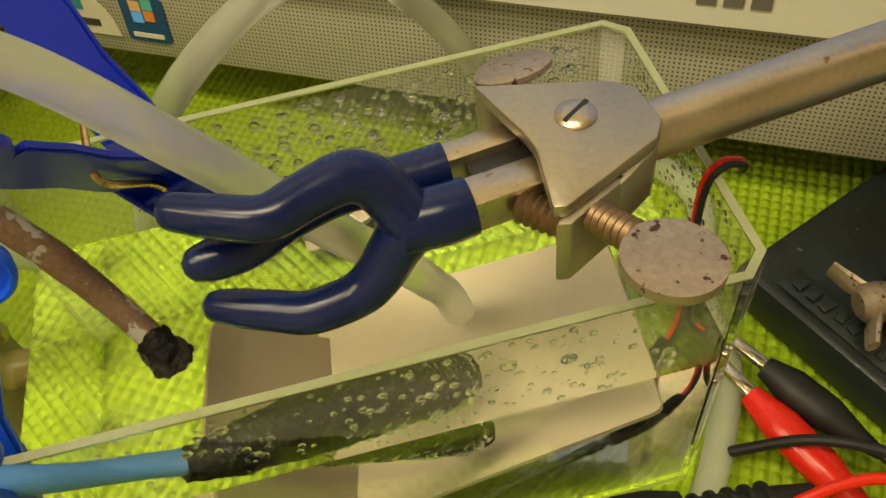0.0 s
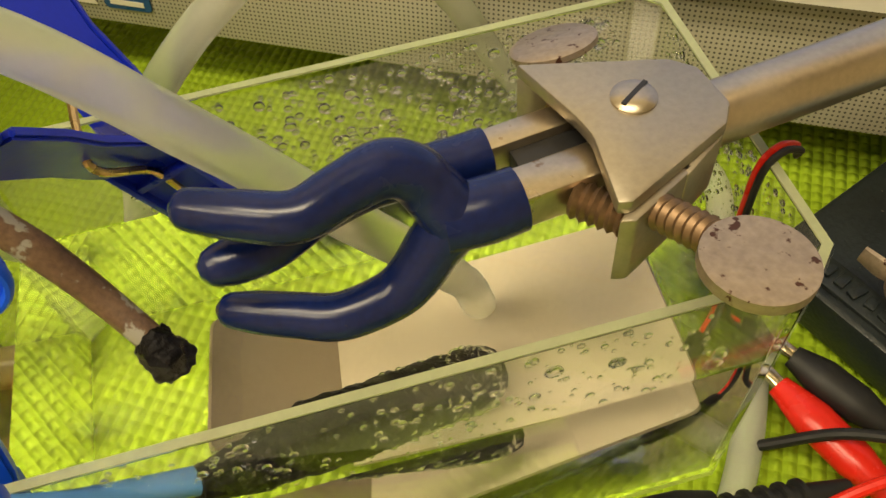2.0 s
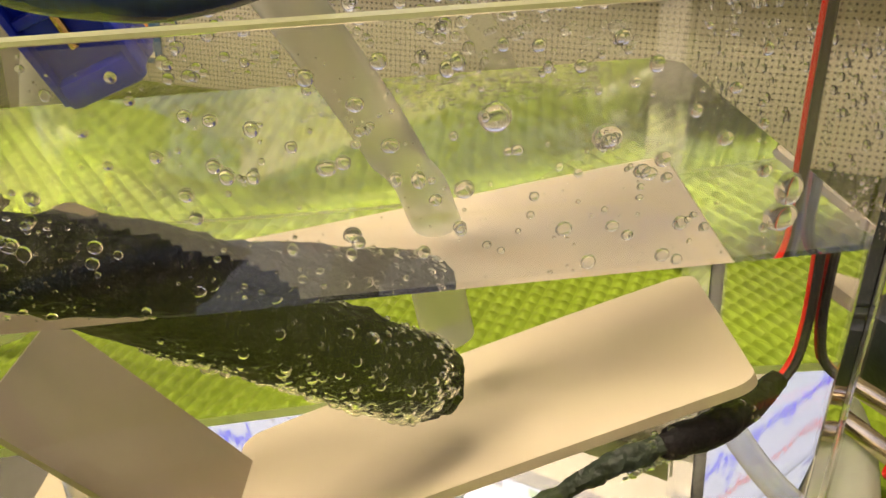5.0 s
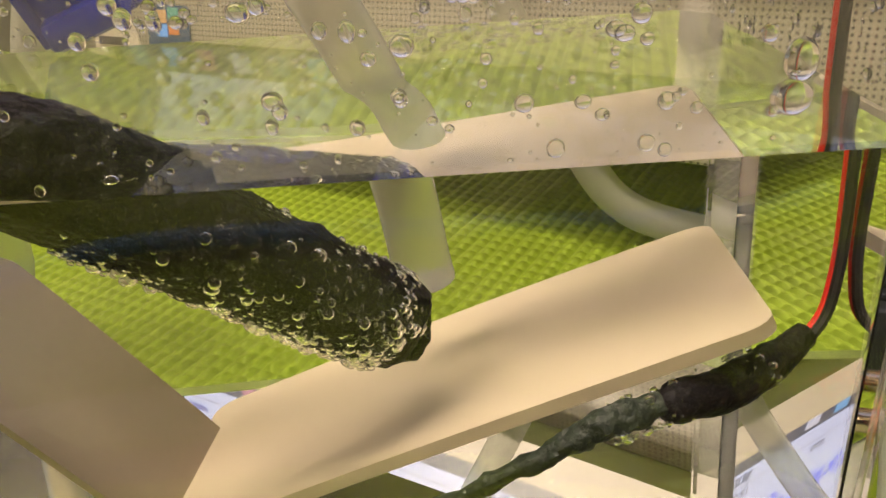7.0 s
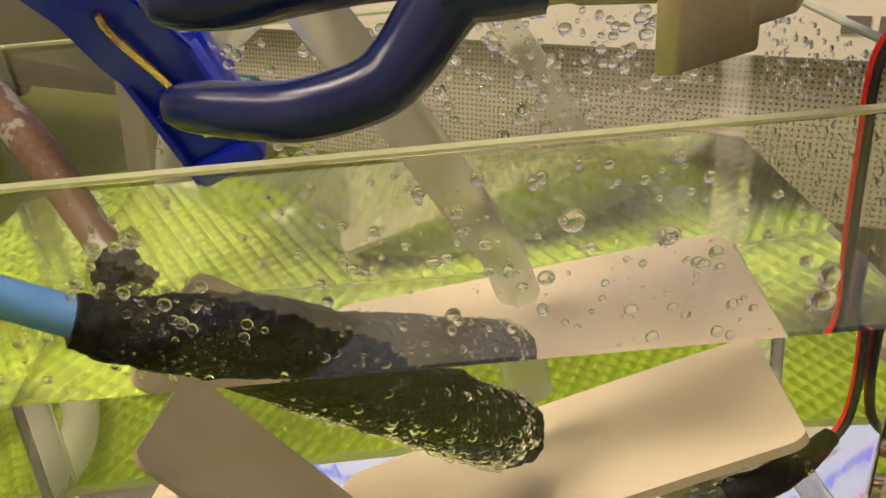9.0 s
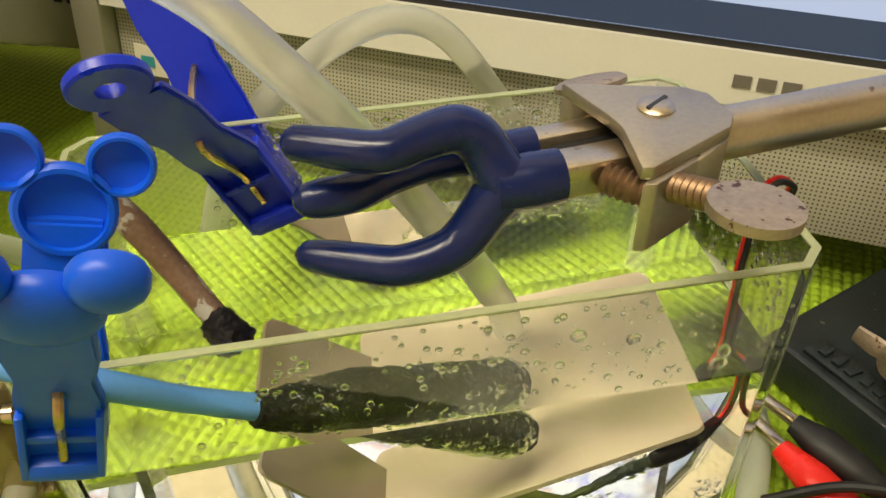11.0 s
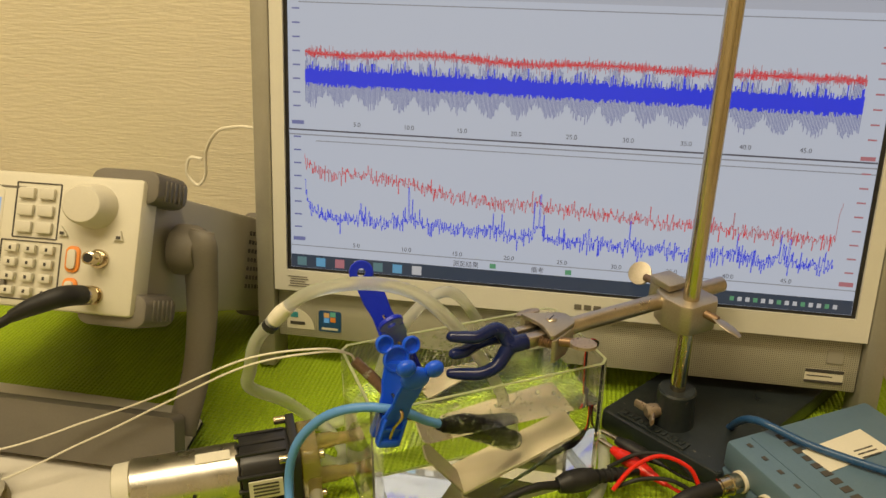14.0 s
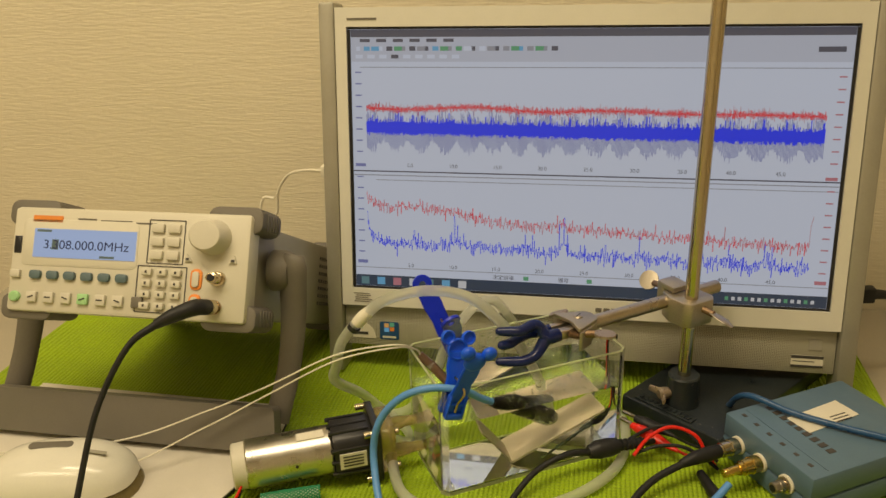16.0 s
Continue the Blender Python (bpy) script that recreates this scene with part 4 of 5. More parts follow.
VN = at(0, 1, 0)
drops("water_drops", 640, lambda r: (wall_at(r.uniform(-0.175, -0.045), V0 + WALL + 0.0001, r.uniform(LEVEL + 0.001, 0.121)), VN), 21, 0.00014, 0.0011, "small water drops clinging inside the front pane")
drops("water_drops", 18, lambda r: (wall_at(r.uniform(-0.150, -0.045), V0 + WALL + 0.0001, r.uniform(LEVEL + 0.006, 0.119)), VN), 27, 0.0010, 0.0024, "large water drops hanging inside the front pane")
drops("water_drops", 620, lambda r: (wall_at(U1 - WALL - 0.0001, r.uniform(V0 + 0.012, V1 - 0.012), LEVEL + 0.033 * r.random() ** 0.8), at(-1, 0, 0)), 22, 0.00022, 0.0009, "small water drops clinging inside the end pane")
drops("water_drops", 1100, lambda r: (wall_at(r.uniform(-0.165, -0.035), V1 - WALL - 0.0001, LEVEL + 0.032 * r.random() ** 0.8), at(0, -1, 0)), 23, 0.00020, 0.0017, "small water drops clinging inside the rear pane")
drops("water_drops", 150, lambda r: (wall_at(U1 - 0.005 * r.random() - 0.003, V0 + 0.0035 + 0.005 * r.random(), r.uniform(LEVEL, 0.114)), at(-0.7, 0.7, 0)), 24, 0.00018, 0.0007, "small water drops in the tank's corner")

# what lies in the water
card = thing("cream_board", Matrix(), "cream board lying askew in the water", "board")


def slab(corners, t, bevel=0.0006):
    """A flat sheet of thickness t on four corners."""
    c = [Vector(q) for q in corners]
    nrm = (c[1] - c[0]).cross(c[3] - c[0]).normalized()
    bm = bmesh.new()
    a = [bm.verts.new(q) for q in c]
    b = [bm.verts.new(q + nrm * t) for q in c]
    bm.faces.new(a[::-1])
    bm.faces.new(b)
    for i in range(4):
        bm.faces.new((a[i], a[(i + 1) % 4], b[(i + 1) % 4], b[i]))
    bmesh.ops.recalc_face_normals(bm, faces=bm.faces)
    es = [e for e in bm.edges if abs((e.verts[0].co - e.verts[1].co).normalized().dot(nrm)) > 0.9]
    bmesh.ops.bevel(bm, geom=es, offset=0.004, segments=4, affect="EDGES", profile=0.5)
    return bm


part("sheet", slab([at(-0.1310, -0.0980, 0.0245), at(-0.0425, -0.1165, 0.0640), at(-0.0375, -0.0655, 0.0610), at(-0.1260, -0.0470, 0.0245)], 0.0022), "cream", card)
plate = thing("steel_plate", Matrix(), "dull taupe-grey steel sheet leaning in the water", "plate")
part("sheet", slab([at(-0.1545, -0.060, 0.0655), at(-0.1600, -0.097, 0.0655), at(-0.1292, -0.096, 0.0245), at(-0.1237, -0.059, 0.0245)], 0.0012), "taupe", plate)

probe = thing("cable_probe", Matrix(), "black sleeved probe covered with air bubbles on a light blue cable", "probe")
SLEEVE = [at(-0.1550, -0.1170, 0.1025), at(-0.146, -0.1140, 0.0975), at(-0.133, -0.1095, 0.0915), at(-0.122, -0.1062, 0.0845), at(-0.111, -0.1028, 0.0765), at(-0.097, -0.0985, 0.0660), at(-0.0900, -0.0962, 0.0612)]
part("sleeve", bumpy(sweep(SLEEVE + [at(-0.0893, -0.0960, 0.0607)], [0.0040, 0.0056, 0.0074, 0.0079, 0.0079, 0.0076, 0.0066, 0.0046], 44, 18), 0.00075, 0.0042), "shrink", probe, "wrinkled black heat-shrink sleeve")
part("cable", sweep([at(-0.150, -0.1150, 0.0995), at(-0.166, -0.118, 0.110), at(-0.184, -0.121, 0.124), (-0.113, -0.207, 0.127), (-0.138, -0.210, 0.117), (-0.157, -0.213, 0.092), (-0.160, -0.222, 0.058), down(-0.145, -0.245, 0.012), down(-0.105, -0.275, 0.0055), down(-0.02, -0.285, 0.005), down(0.06, -0.235, 0.006), down(0.115, -0.178, 0.013), down(0.134, -0.158, 0.022)], 0.0031, 12, 10), "cable_blue", probe, "light blue cable")


def around(line, r, low=0.4, lump=0.0):
    """Places on the skin of a bent rod, more of them underneath."""
    def place(rd):
        k = rd.randrange(len(line) - 1)
        q = line[k].lerp(line[k + 1], rd.random())
        run = (line[k + 1] - line[k]).normalized()
        d = Vector((rd.gauss(0, 1), rd.gauss(0, 1), rd.gauss(0, 1) - low)).normalized()
        d = (d - run * d.dot(run)).normalized()
        return q + d * (r + lump * rd.random()), d
    return place


def capped(q, run, r):
    """Places on the rounded end of a rod."""
    def place(rd):
        d = (Vector((rd.gauss(0, 1), rd.gauss(0, 1), rd.gauss(0, 1))).normalized() + run * 0.8).normalized()
        return q + d * r, d
    return place


WETTED = [at(-0.127, -0.1078, 0.0872), at(-0.111, -0.1028, 0.0765), at(-0.1035, -0.1005, 0.0704), at(-0.097, -0.0985, 0.0660), at(-0.0920, -0.0969, 0.0626)]
drops("air_bubbles", 800, around(WETTED, 0.0076, 1.1, 0.0006), 31, 0.00030, 0.0011, "air bubbles crowding on the black sleeve", 0.85, "bubble")
drops("air_bubbles", 1400, around(WETTED, 0.0078, 0.3), 32, 0.00016, 0.0005, "tiny air bubbles on the black sleeve", 0.9, "bubble")
drops("air_bubbles", 420, capped(at(-0.0940, -0.0975, 0.0640), at(0.82, 0.28, -0.55).normalized(), 0.0077), 33, 0.00030, 0.0010, "air bubbles on the black sleeve's end", 0.85, "bubble")
drops("air_bubbles", 900, lambda r: (wall_at(r.uniform(-0.110, -0.042), V1 - WALL - 0.0009, LEVEL - 0.0006 - 0.020 * r.random() ** 1.3), at(0, -1, 0)), 34, 0.00030, 0.0010, "air bubbles on the rear pane under water", 0.8, "bubble")
drops("water_drops", 260, around([at(-0.150, -0.1153, 0.0998), at(-0.140, -0.1121, 0.0948), at(-0.130, -0.1086, 0.0898)], 0.0068, 0.0), 35, 0.00018, 0.0007, "small drops on the sleeve above the water", 0.6)

sensor = thing("brown_probe", Matrix(), "stained brown sleeved probe with a black tip", "probe")
part("sleeve", sweep([at(-0.192, -0.0470, 0.120), at(-0.182, -0.0545, 0.109), at(-0.173, -0.0630, 0.097), at(-0.165, -0.0725, 0.088)], [0.0040, 0.0042, 0.0038, 0.0036], 14, 8), "brown", sensor)
part("tip", bumpy(sweep([at(-0.1660, -0.0715, 0.0890), at(-0.1640, -0.0750, 0.0868), at(-0.1615, -0.0790, 0.0842), at(-0.1600, -0.0815, 0.0826)], [0.0040, 0.0054, 0.0056, 0.0034], 24, 10), 0.0012, 0.0030, 4.0), "shrink", sensor, "ragged black tip")
for k, off in enumerate((0.0, 0.0028)):
    part("wire", sweep([at(-0.191, -0.048, 0.119), (-0.138, -0.148, 0.128), (-0.1536, -0.168, 0.142 - off), (-0.205, -0.172, 0.130 - 2 * off), (-0.27, -0.175, 0.095 - 3 * off), (-0.33, -0.178 - 4 * off, 0.066 - 4 * off), down(-0.42, -0.185 - 9 * off, 0.030 - 5 * off), down(-0.55, -0.20 - 9 * off, 0.012), down(-0.70, -0.26, 0.006)], 0.0008, 8, 10), "white_wire", sensor, "thin white wire")

lead = thing("red_black_lead", Matrix(), "red and black twin lead with a black sleeved end", "lead")
for k, mt in ((0, "red"), (1, "rubber")):
    d = 0.0016 * k
    part("wire", sweep([at(-0.0175, -0.0910 - d, 0.118), at(-0.0195, -0.0935 - d, 0.1230), at(-0.0255, -0.0952 - d, 0.1265), at(-0.0295, -0.0960 - d, 0.122), at(-0.0300, -0.0965 - d, 0.105), at(-0.0300, -0.0975 - d, 0.085), at(-0.0300, -0.0985 - d, 0.066), at(-0.0330, -0.1005 - d, 0.0575), at(-0.0440, -0.1080 - d, 0.0545)], 0.0008, 8, 8), mt, lead, "thin red wire" if k == 0 else "thin black wire")
part("sleeve", bumpy(sweep([at(-0.0340, -0.1015, 0.0570), at(-0.0400, -0.1055, 0.0545), at(-0.0470, -0.1100, 0.0532), at(-0.0545, -0.1135, 0.0535), at(-0.0570, -0.1142, 0.0537)], [0.0020, 0.0030, 0.0034, 0.0032, 0.0018], 20, 10), 0.0004, 0.0030, 2.0), "shrink", lead, "black sleeve")
part("tail", bumpy(sweep([at(-0.0560, -0.1140, 0.0536), at(-0.0640, -0.1150, 0.0515), at(-0.072, -0.1150, 0.0470), at(-0.088, -0.1115, 0.0370), at(-0.104, -0.108, 0.0280)], [0.0018, 0.0024, 0.0016, 0.0014, 0.0010], 16, 14), 0.0009, 0.0030, 7.0), "weed", lead, "ragged dark green coated tail")
drops("air_bubbles", 160, around([at(-0.0400, -0.1055, 0.0545), at(-0.0545, -0.1135, 0.0535), at(-0.0640, -0.1150, 0.0515)], 0.0032, 0.6), 36, 0.00025, 0.0008, "air bubbles on the lead's black sleeve", 0.85, "bubble")

# ---- clothes-peg clips ----


def lever(width, length, eared, splay, domed=False):
    """One arm of a peg, in x (across) and z (up), its outer face towards -y."""
    bm = bmesh.new()
    w = width / 2
    top_z = length if eared else length - w * 0.8
    outline = [(-w, 0.002), (-w * 0.75, 0), (w * 0.75, 0), (w, 0.002), (w, length * 0.30), (w, length * 0.45), (w * 0.85, length * 0.60), (w, length * 0.75), (w * 0.9, top_z), (-w * 0.9, top_z), (-w, length * 0.75), (-w * 0.85, length * 0.60), (-w, length * 0.45), (-w, length * 0.30)]

    def bend(z):
        f = z / length
        return -0.0022 - splay * max(0, f - 0.30) / 0.70

    tilt = math.degrees(math.atan2(splay, 0.70 * length))
    bot = [bm.verts.new((x, bend(z), z)) for x, z in outline]
    top = [bm.verts.new((x, bend(z) - 0.0030, z)) for x, z in outline]
    n = len(outline)
    for loop in (bot, top):
        pairs = [(0, 3), (13, 4), (12, 5), (11, 6), (10, 7), (9, 8)]
        bm.faces.new([loop[k] for k in (0, 1, 2, 3)])
        for (p, q), (r, s) in zip(pairs, pairs[1:]):
            bm.faces.new([loop[k] for k in (p, q, s, r)])
    for i in range(n):
        bm.faces.new((bot[i], bot[(i + 1) % n], top[(i + 1) % n], top[i]))
    bmesh.ops.recalc_face_normals(bm, faces=bm.faces)
    rim = [e for e in bm.edges if len(e.link_faces) == 2 and e.calc_face_angle(0) > 0.8]
    bmesh.ops.bevel(bm, geom=rim, offset=0.0007, segments=2, affect="EDGES")
    extra = []
    for sg in (-1, 1):
        extra.append(("side_rib", box((sg * (w - 0.0008), bend(length * 0.20) - 0.0028, length * 0.20), (0.0016, 0.0060, length * 0.36), 0.0004)))
    extra.append(("jaw_tip", box((0, bend(0) - 0.0030, 0.0030), (width * 0.98, 0.0062, 0.0066), 0.0022)))
    extra.append(("cross_rib", box((0, bend(0) - 0.0036, length * 0.24), (width * 0.86, 0.0030, 0.0022), 0.0005)))
    if eared:
        for nm, x, z, r in (("dish", 0, length + 0.001, 0.0092), ("ear", -0.0094, length + 0.0098, 0.0061), ("ear", 0.0094, length + 0.0098, 0.0061)):
            if domed:
                skin = [(-0.0012, r * 0.90), (0.0, r), (0.0018, r), (0.0032, r * 0.90), (0.0044, r * 0.68), (0.0051, r * 0.40), (0.0053, r * 0.10)]
                turned = pose(x, bend(z) + 0.0002, z, 90 + tilt, 0, 0)
            else:
                skin = [(-0.0010, r * 0.84), (0.0010, r * 0.84), (0.0012, r * 0.92), (0.0020, r), (0.0034, r), (0.0042, r * 0.92), (0.0042, r * 0.82), (0.0020, r * 0.76), (0.0014, r * 0.30)]
                turned = pose(x, bend(z) - 0.0034, z, tilt - 90, 0, 0)
            extra.append((nm, lathe(skin, turned, 28)))
    else:
        m = pose(0, bend(length) + 0.0008, length, 90 + tilt, 0, 0)
        ring, loops = bmesh.new(), []
        for z, r in ((0, w * 0.35), (0, w * 0.92), (0.0008, w), (0.0028, w), (0.0034, w * 0.92), (0.0034, w * 0.35)):
            loops.append([ring.verts.new(m @ Vector((r * math.cos(2 * math.pi * i / 28), r * math.sin(2 * math.pi * i / 28), z))) for i in range(28)])
        for p, q in zip(loops, loops[1:] + loops[:1]):
            for i in range(28):
                ring.faces.new((p[i], p[(i + 1) % 28], q[(i + 1) % 28], q[i]))
        bmesh.ops.recalc_face_normals(ring, faces=ring.faces)
        extra.append(("end_ring", ring))
    return bm, extra


def peg(m, eared, material, label, width, length, splay):
    p = thing("clothes_peg", m, label, "clip", "pegs on the tank")
    for turn in (0, 180):
        near = eared and turn == 0
        bm, extra = lever(width, length * (1.14 if near else 1), eared, splay * (0.85 if near else 1), near)
        arm = part("lever", bm, material, p)
        arm.matrix_basis = pose(0, 0, 0, 0, 0, turn)
        for nm, piece in extra:
            part(nm, piece, material, arm)
    z = length * 0.55
    y = 0.0052 + splay * 0.36
    part("spring", sweep([(0, -0.0068, length * 0.14), (0, -0.0072, length * 0.30), (0.0006, -y - 0.0022, z), (0, -y * 0.5, z + 0.0035), (0, y * 0.5, z + 0.0035), (0.0006, y + 0.0022, z), (0, 0.0072, length * 0.30), (0, 0.0068, length * 0.14)], 0.0010, 8, 6), "copper", p, "bent copper-coloured wire spring")
    return p


def tilted(foot, head):
    """The pose of a peg that grips a pane at foot and points to head."""
    up = (head - foot).normalized()
    side = at(1, 0, 0)
    side = (side - up * side.dot(up)).normalized()
    m = Matrix((side, up.cross(side), up)).transposed().to_4x4()
    m.translation = foot
    return m


peg(tilted(wall_at(-0.1925, V0 + 0.001, 0.1012), at(-0.1780, -0.1225, 0.1600)), True, "blue", "bright blue plastic peg with round lobed ends gripping a cable", 0.0155, 0.0508, 0.0125)
peg(tilted(wall_at(-0.1470, V1 - 0.001, 0.0930), at(-0.1740, -0.0430, 0.1680)), False, "blue2", "deep blue plastic peg gripping the tank's rear pane", 0.0180, 0.0790, 0.0300)

# ---- hoses ----
hose = thing("silicone_hose", Matrix(), "milky silicone hose looping over the tank into the water", "hose")
part("tube", sweep([at(-0.0855, -0.0765, 0.060), at(-0.0915, -0.0800, 0.089), at(-0.1120, -0.0860, 0.128), at(-0.134, -0.0845, 0.160), at(-0.158, -0.0770, 0.183), at(-0.1908, -0.0680, 0.1915), at(-0.220, -0.0540, 0.184), at(-0.2371, -0.0436, 0.1690), at(-0.2560, -0.0320, 0.143), at(-0.262, -0.0270, 0.118), at(-0.262, -0.0150, 0.095), (-0.198, -0.128, 0.066), (-0.186, -0.112, 0.042), (-0.168, -0.112, 0.028), (-0.152, -0.130, 0.0255), (-0.150, -0.152, 0.032), (-0.160, -0.160, 0.042)], 0.0046, 16, 10), "tube", hose)
part("joint", sweep([at(-0.2345, -0.0453, 0.1718), at(-0.2400, -0.0418, 0.1655), at(-0.2445, -0.0392, 0.1594)], [0.0050, 0.0058, 0.0053], 16, 6), "white_wire", hose, "white taped joint")
part("tie", sweep([at(-0.2460, -0.0385, 0.1570), at(-0.2480, -0.0372, 0.1540)], [0.0056, 0.0056], 16, 4), "dark", hose, "black cable tie")
hose2 = thing("silicone_hose", Matrix(), "milky silicone hose arching behind the tank onto the mat", "hose")
part("tube", sweep([(-0.190, -0.105, 0.0255), (-0.160, -0.095, 0.030), (-0.132, -0.108, 0.074), (-0.118, -0.100, 0.112), (-0.098, -0.068, 0.132), (-0.082, -0.036, 0.124), (-0.066, -0.014, 0.090), (-0.052, -0.004, 0.056), (-0.035, 0.0, 0.032), (0.0, 0.004, 0.0255), (0.030, -0.015, 0.0255), (0.0365, -0.055, 0.0255), (0.0480, -0.088, 0.0255), (0.0440, -0.140, 0.0255), (0.021, -0.180, 0.0255), (-0.019, -0.213, 0.0255), (-0.080, -0.235, 0.0255), (-0.135, -0.220, 0.0270), (-0.158, -0.180, 0.0400)], 0.0046, 16, 8), "tube", hose2)

# ---- signal generator ----
GP = pose(-0.3890, -0.1650, 0.2045, -28, 0, 0) @ Matrix.Diagonal((1.015, 1, 0.90, 1))
gen = thing("signal_generator", GP, "light grey bench signal generator tilted up on its carrying handle", "signal generator")
W, H = 0.224, 0.104
part("case", box((0, 0.155, -0.001), (0.212, 0.27, 0.096), 0.003), "rig_body", gen, "beige grey steel case with slotted flanks")
part("front_panel", box((0, 0.008, 0), (W, 0.022, H), 0.004), "rig", gen)
for sx in (-1, 1):
    for sz in (-1, 1):
        b = part("bumper", prism(rounded(0.050, 0.026, 0.009, cx=sx * (W / 2 - 0.017), cy=sz * (H / 2 - 0.005)), 0.0015, 0.044, "y", 0.002), "rig_grey", gen, "warm grey rubber corner bumper")
        for k in range(5):
            part("rib", box((sx * (W / 2 + 0.0082), 0.012 + k * 0.0062, sz * (H / 2 - 0.006)), (0.0012, 0.0022, 0.016), 0.0003), "rig_grey", b)
        part("bumper", prism(rounded(0.046, 0.026, 0.009, cx=sx * (W / 2 - 0.019), cy=sz * (H / 2 - 0.008)), 0.262, 0.296, "y", 0.002), "rig_grey", gen)
for sx in (-1, 1):
    for r in range(9):
        for k in range(7):
            part("vent_slot", box((sx * 0.1061, 0.20 + r * 0.0075, 0.030 - k * 0.0090), (0.0006, 0.0045, 0.0042), 0.0), "dark", gen)
FY = -0.0032
ln = part("display_surround", prism(rounded(0.112, 0.047, 0.006, cx=-0.0455, cy=0.017), -0.0035, 0.0, "y", 0.0008), "rig", gen)
part("display", box((-0.0405, -0.0036, 0.0165), (0.098, 0.0008, 0.0285)), "lcd", gen, "lit blue-white display reading 3.308.000.0MHz")
words("3.308.000.0MHz", 0.0125, "lcd_ink", gen, pose(-0.0800, -0.0042, 0.0110, 90), "display_number")
part("display_cursor", box((-0.0684, -0.0041, 0.0152), (0.0062, 0.0002, 0.0100)), "key_blue", gen)
for k in range(2):
    part("display_bar", box((-0.080 + 0.062 * k, -0.0041, 0.0285 - 0.024 * k), (0.014, 0.0003, 0.0022)), "key_blue", gen)
part("maker_mark", box((-0.078, -0.0032, 0.0405), (0.029, 0.0006, 0.0065)), "orange", gen)
for k, w in enumerate((0.018, 0.030, 0.020)):
    part("print_bar", box((-0.040 + 0.028 * k, -0.0031, 0.0415 - 0.001 * k), (w, 0.0004, 0.0016)), "rig_grey", gen)
part("usb_port", box((-0.1050, -0.0030, 0.0140), (0.0070, 0.0020, 0.0170), 0.0006), "dark", gen)
for k in range(6):
    part("soft_key", prism(rounded(0.0108, 0.0085, 0.003, cx=-0.0845 + k * 0.0165, cy=-0.0150), -0.0062, -0.002, "y", 0.0008), "key_blue", gen)
    part("key", box((-0.0860 + k * 0.0165, -0.0045, -0.0370), (0.0098, 0.0035, 0.0105), 0.0010), "green_key" if k == 3 else "button", gen)
    part("key_mark", box((-0.0860 + k * 0.0165, -0.0065, -0.0370), (0.0055, 0.0004, 0.0012), 0.0, pose(0, 0, 0, 0, 20 * (k % 3 - 1), 0)), "line", gen)
part("key", box((0.0145, -0.0045, -0.0370), (0.0098, 0.0035, 0.0105), 0.0010), "rig_grey", gen)
part("key", box((-0.1040, -0.0045, -0.0150), (0.0095, 0.0035, 0.0075), 0.0010), "button", gen)
part("power_key", lathe([(0, 0.0052), (0.002, 0.0052), (0.003, 0.0042)], pose(-0.1030, -0.003, -0.0375, 90), 24), "green_key", gen)


def outline_frame(cx, cz, w, h, t=0.0009):
    bm = bmesh.new()
    for c, s in (((cx, -0.0032, cz + h / 2), (w, 0.0006, t)), ((cx, -0.0032, cz - h / 2), (w, 0.0006, t)), ((cx - w / 2, -0.0032, cz), (t, 0.0006, h)), ((cx + w / 2, -0.0032, cz), (t, 0.0006, h))):
        put_box(bm, c, s)
    return bm


part("key_frame", outline_frame(0.0360, 0.0225, 0.0330, 0.0420), "line", gen)
part("key_frame", outline_frame(0.0345, -0.0235, 0.0450, 0.0445), "line", gen)
for r in range(3):
    for k in range(2):
        part("key", box((0.0285 + k * 0.0150, -0.0045, 0.0355 - r * 0.0130), (0.0115, 0.0035, 0.0085), 0.0010), "button", gen)
for r in range(4):
    for k in range(3):
        part("key", box((0.0215 + k * 0.0135, -0.0048, -0.0070 - r * 0.0108), (0.0092, 0.0040, 0.0066), 0.0010), "button", gen)
        part("key_mark", box((0.0215 + k * 0.0135, -0.0069, -0.0070 - r * 0.0108), (0.0018, 0.0003, 0.0026)), "line", gen)
for cz in (-0.0120, -0.0360):
    ring = part("output_key", prism(rounded(0.0105, 0.0200, 0.0045, cx=0.0665, cy=cz), -0.0045, -0.002, "y", 0.0006), "orange", gen)
    part("key_cap", prism(rounded(0.0062, 0.0150, 0.0028, cx=0.0665, cy=cz), -0.0062, -0.003, "y", 0.0005), "button", ring)
part("dial", lathe([(0, 0.0172), (0.002, 0.0168), (0.014, 0.0150), (0.0162, 0.0132), (0.0166, 0.010)], pose(0.0780, -0.003, 0.0290, 90), 48), "button", gen, "large pale rotary dial")
for sg in (-1, 1):
    part("arrow_key", prism([(0.0780 + sg * 0.0165, 0.0050), (0.0780 + sg * 0.0235, 0.0050), (0.0780 + sg * 0.0215, 0.0120)], -0.0050, -0.002, "y"), "button", gen)
    part("arrow_mark", box((0.0780 + sg * 0.0205, -0.0053, 0.0070), (0.0030, 0.0004, 0.0022)), "line", gen)


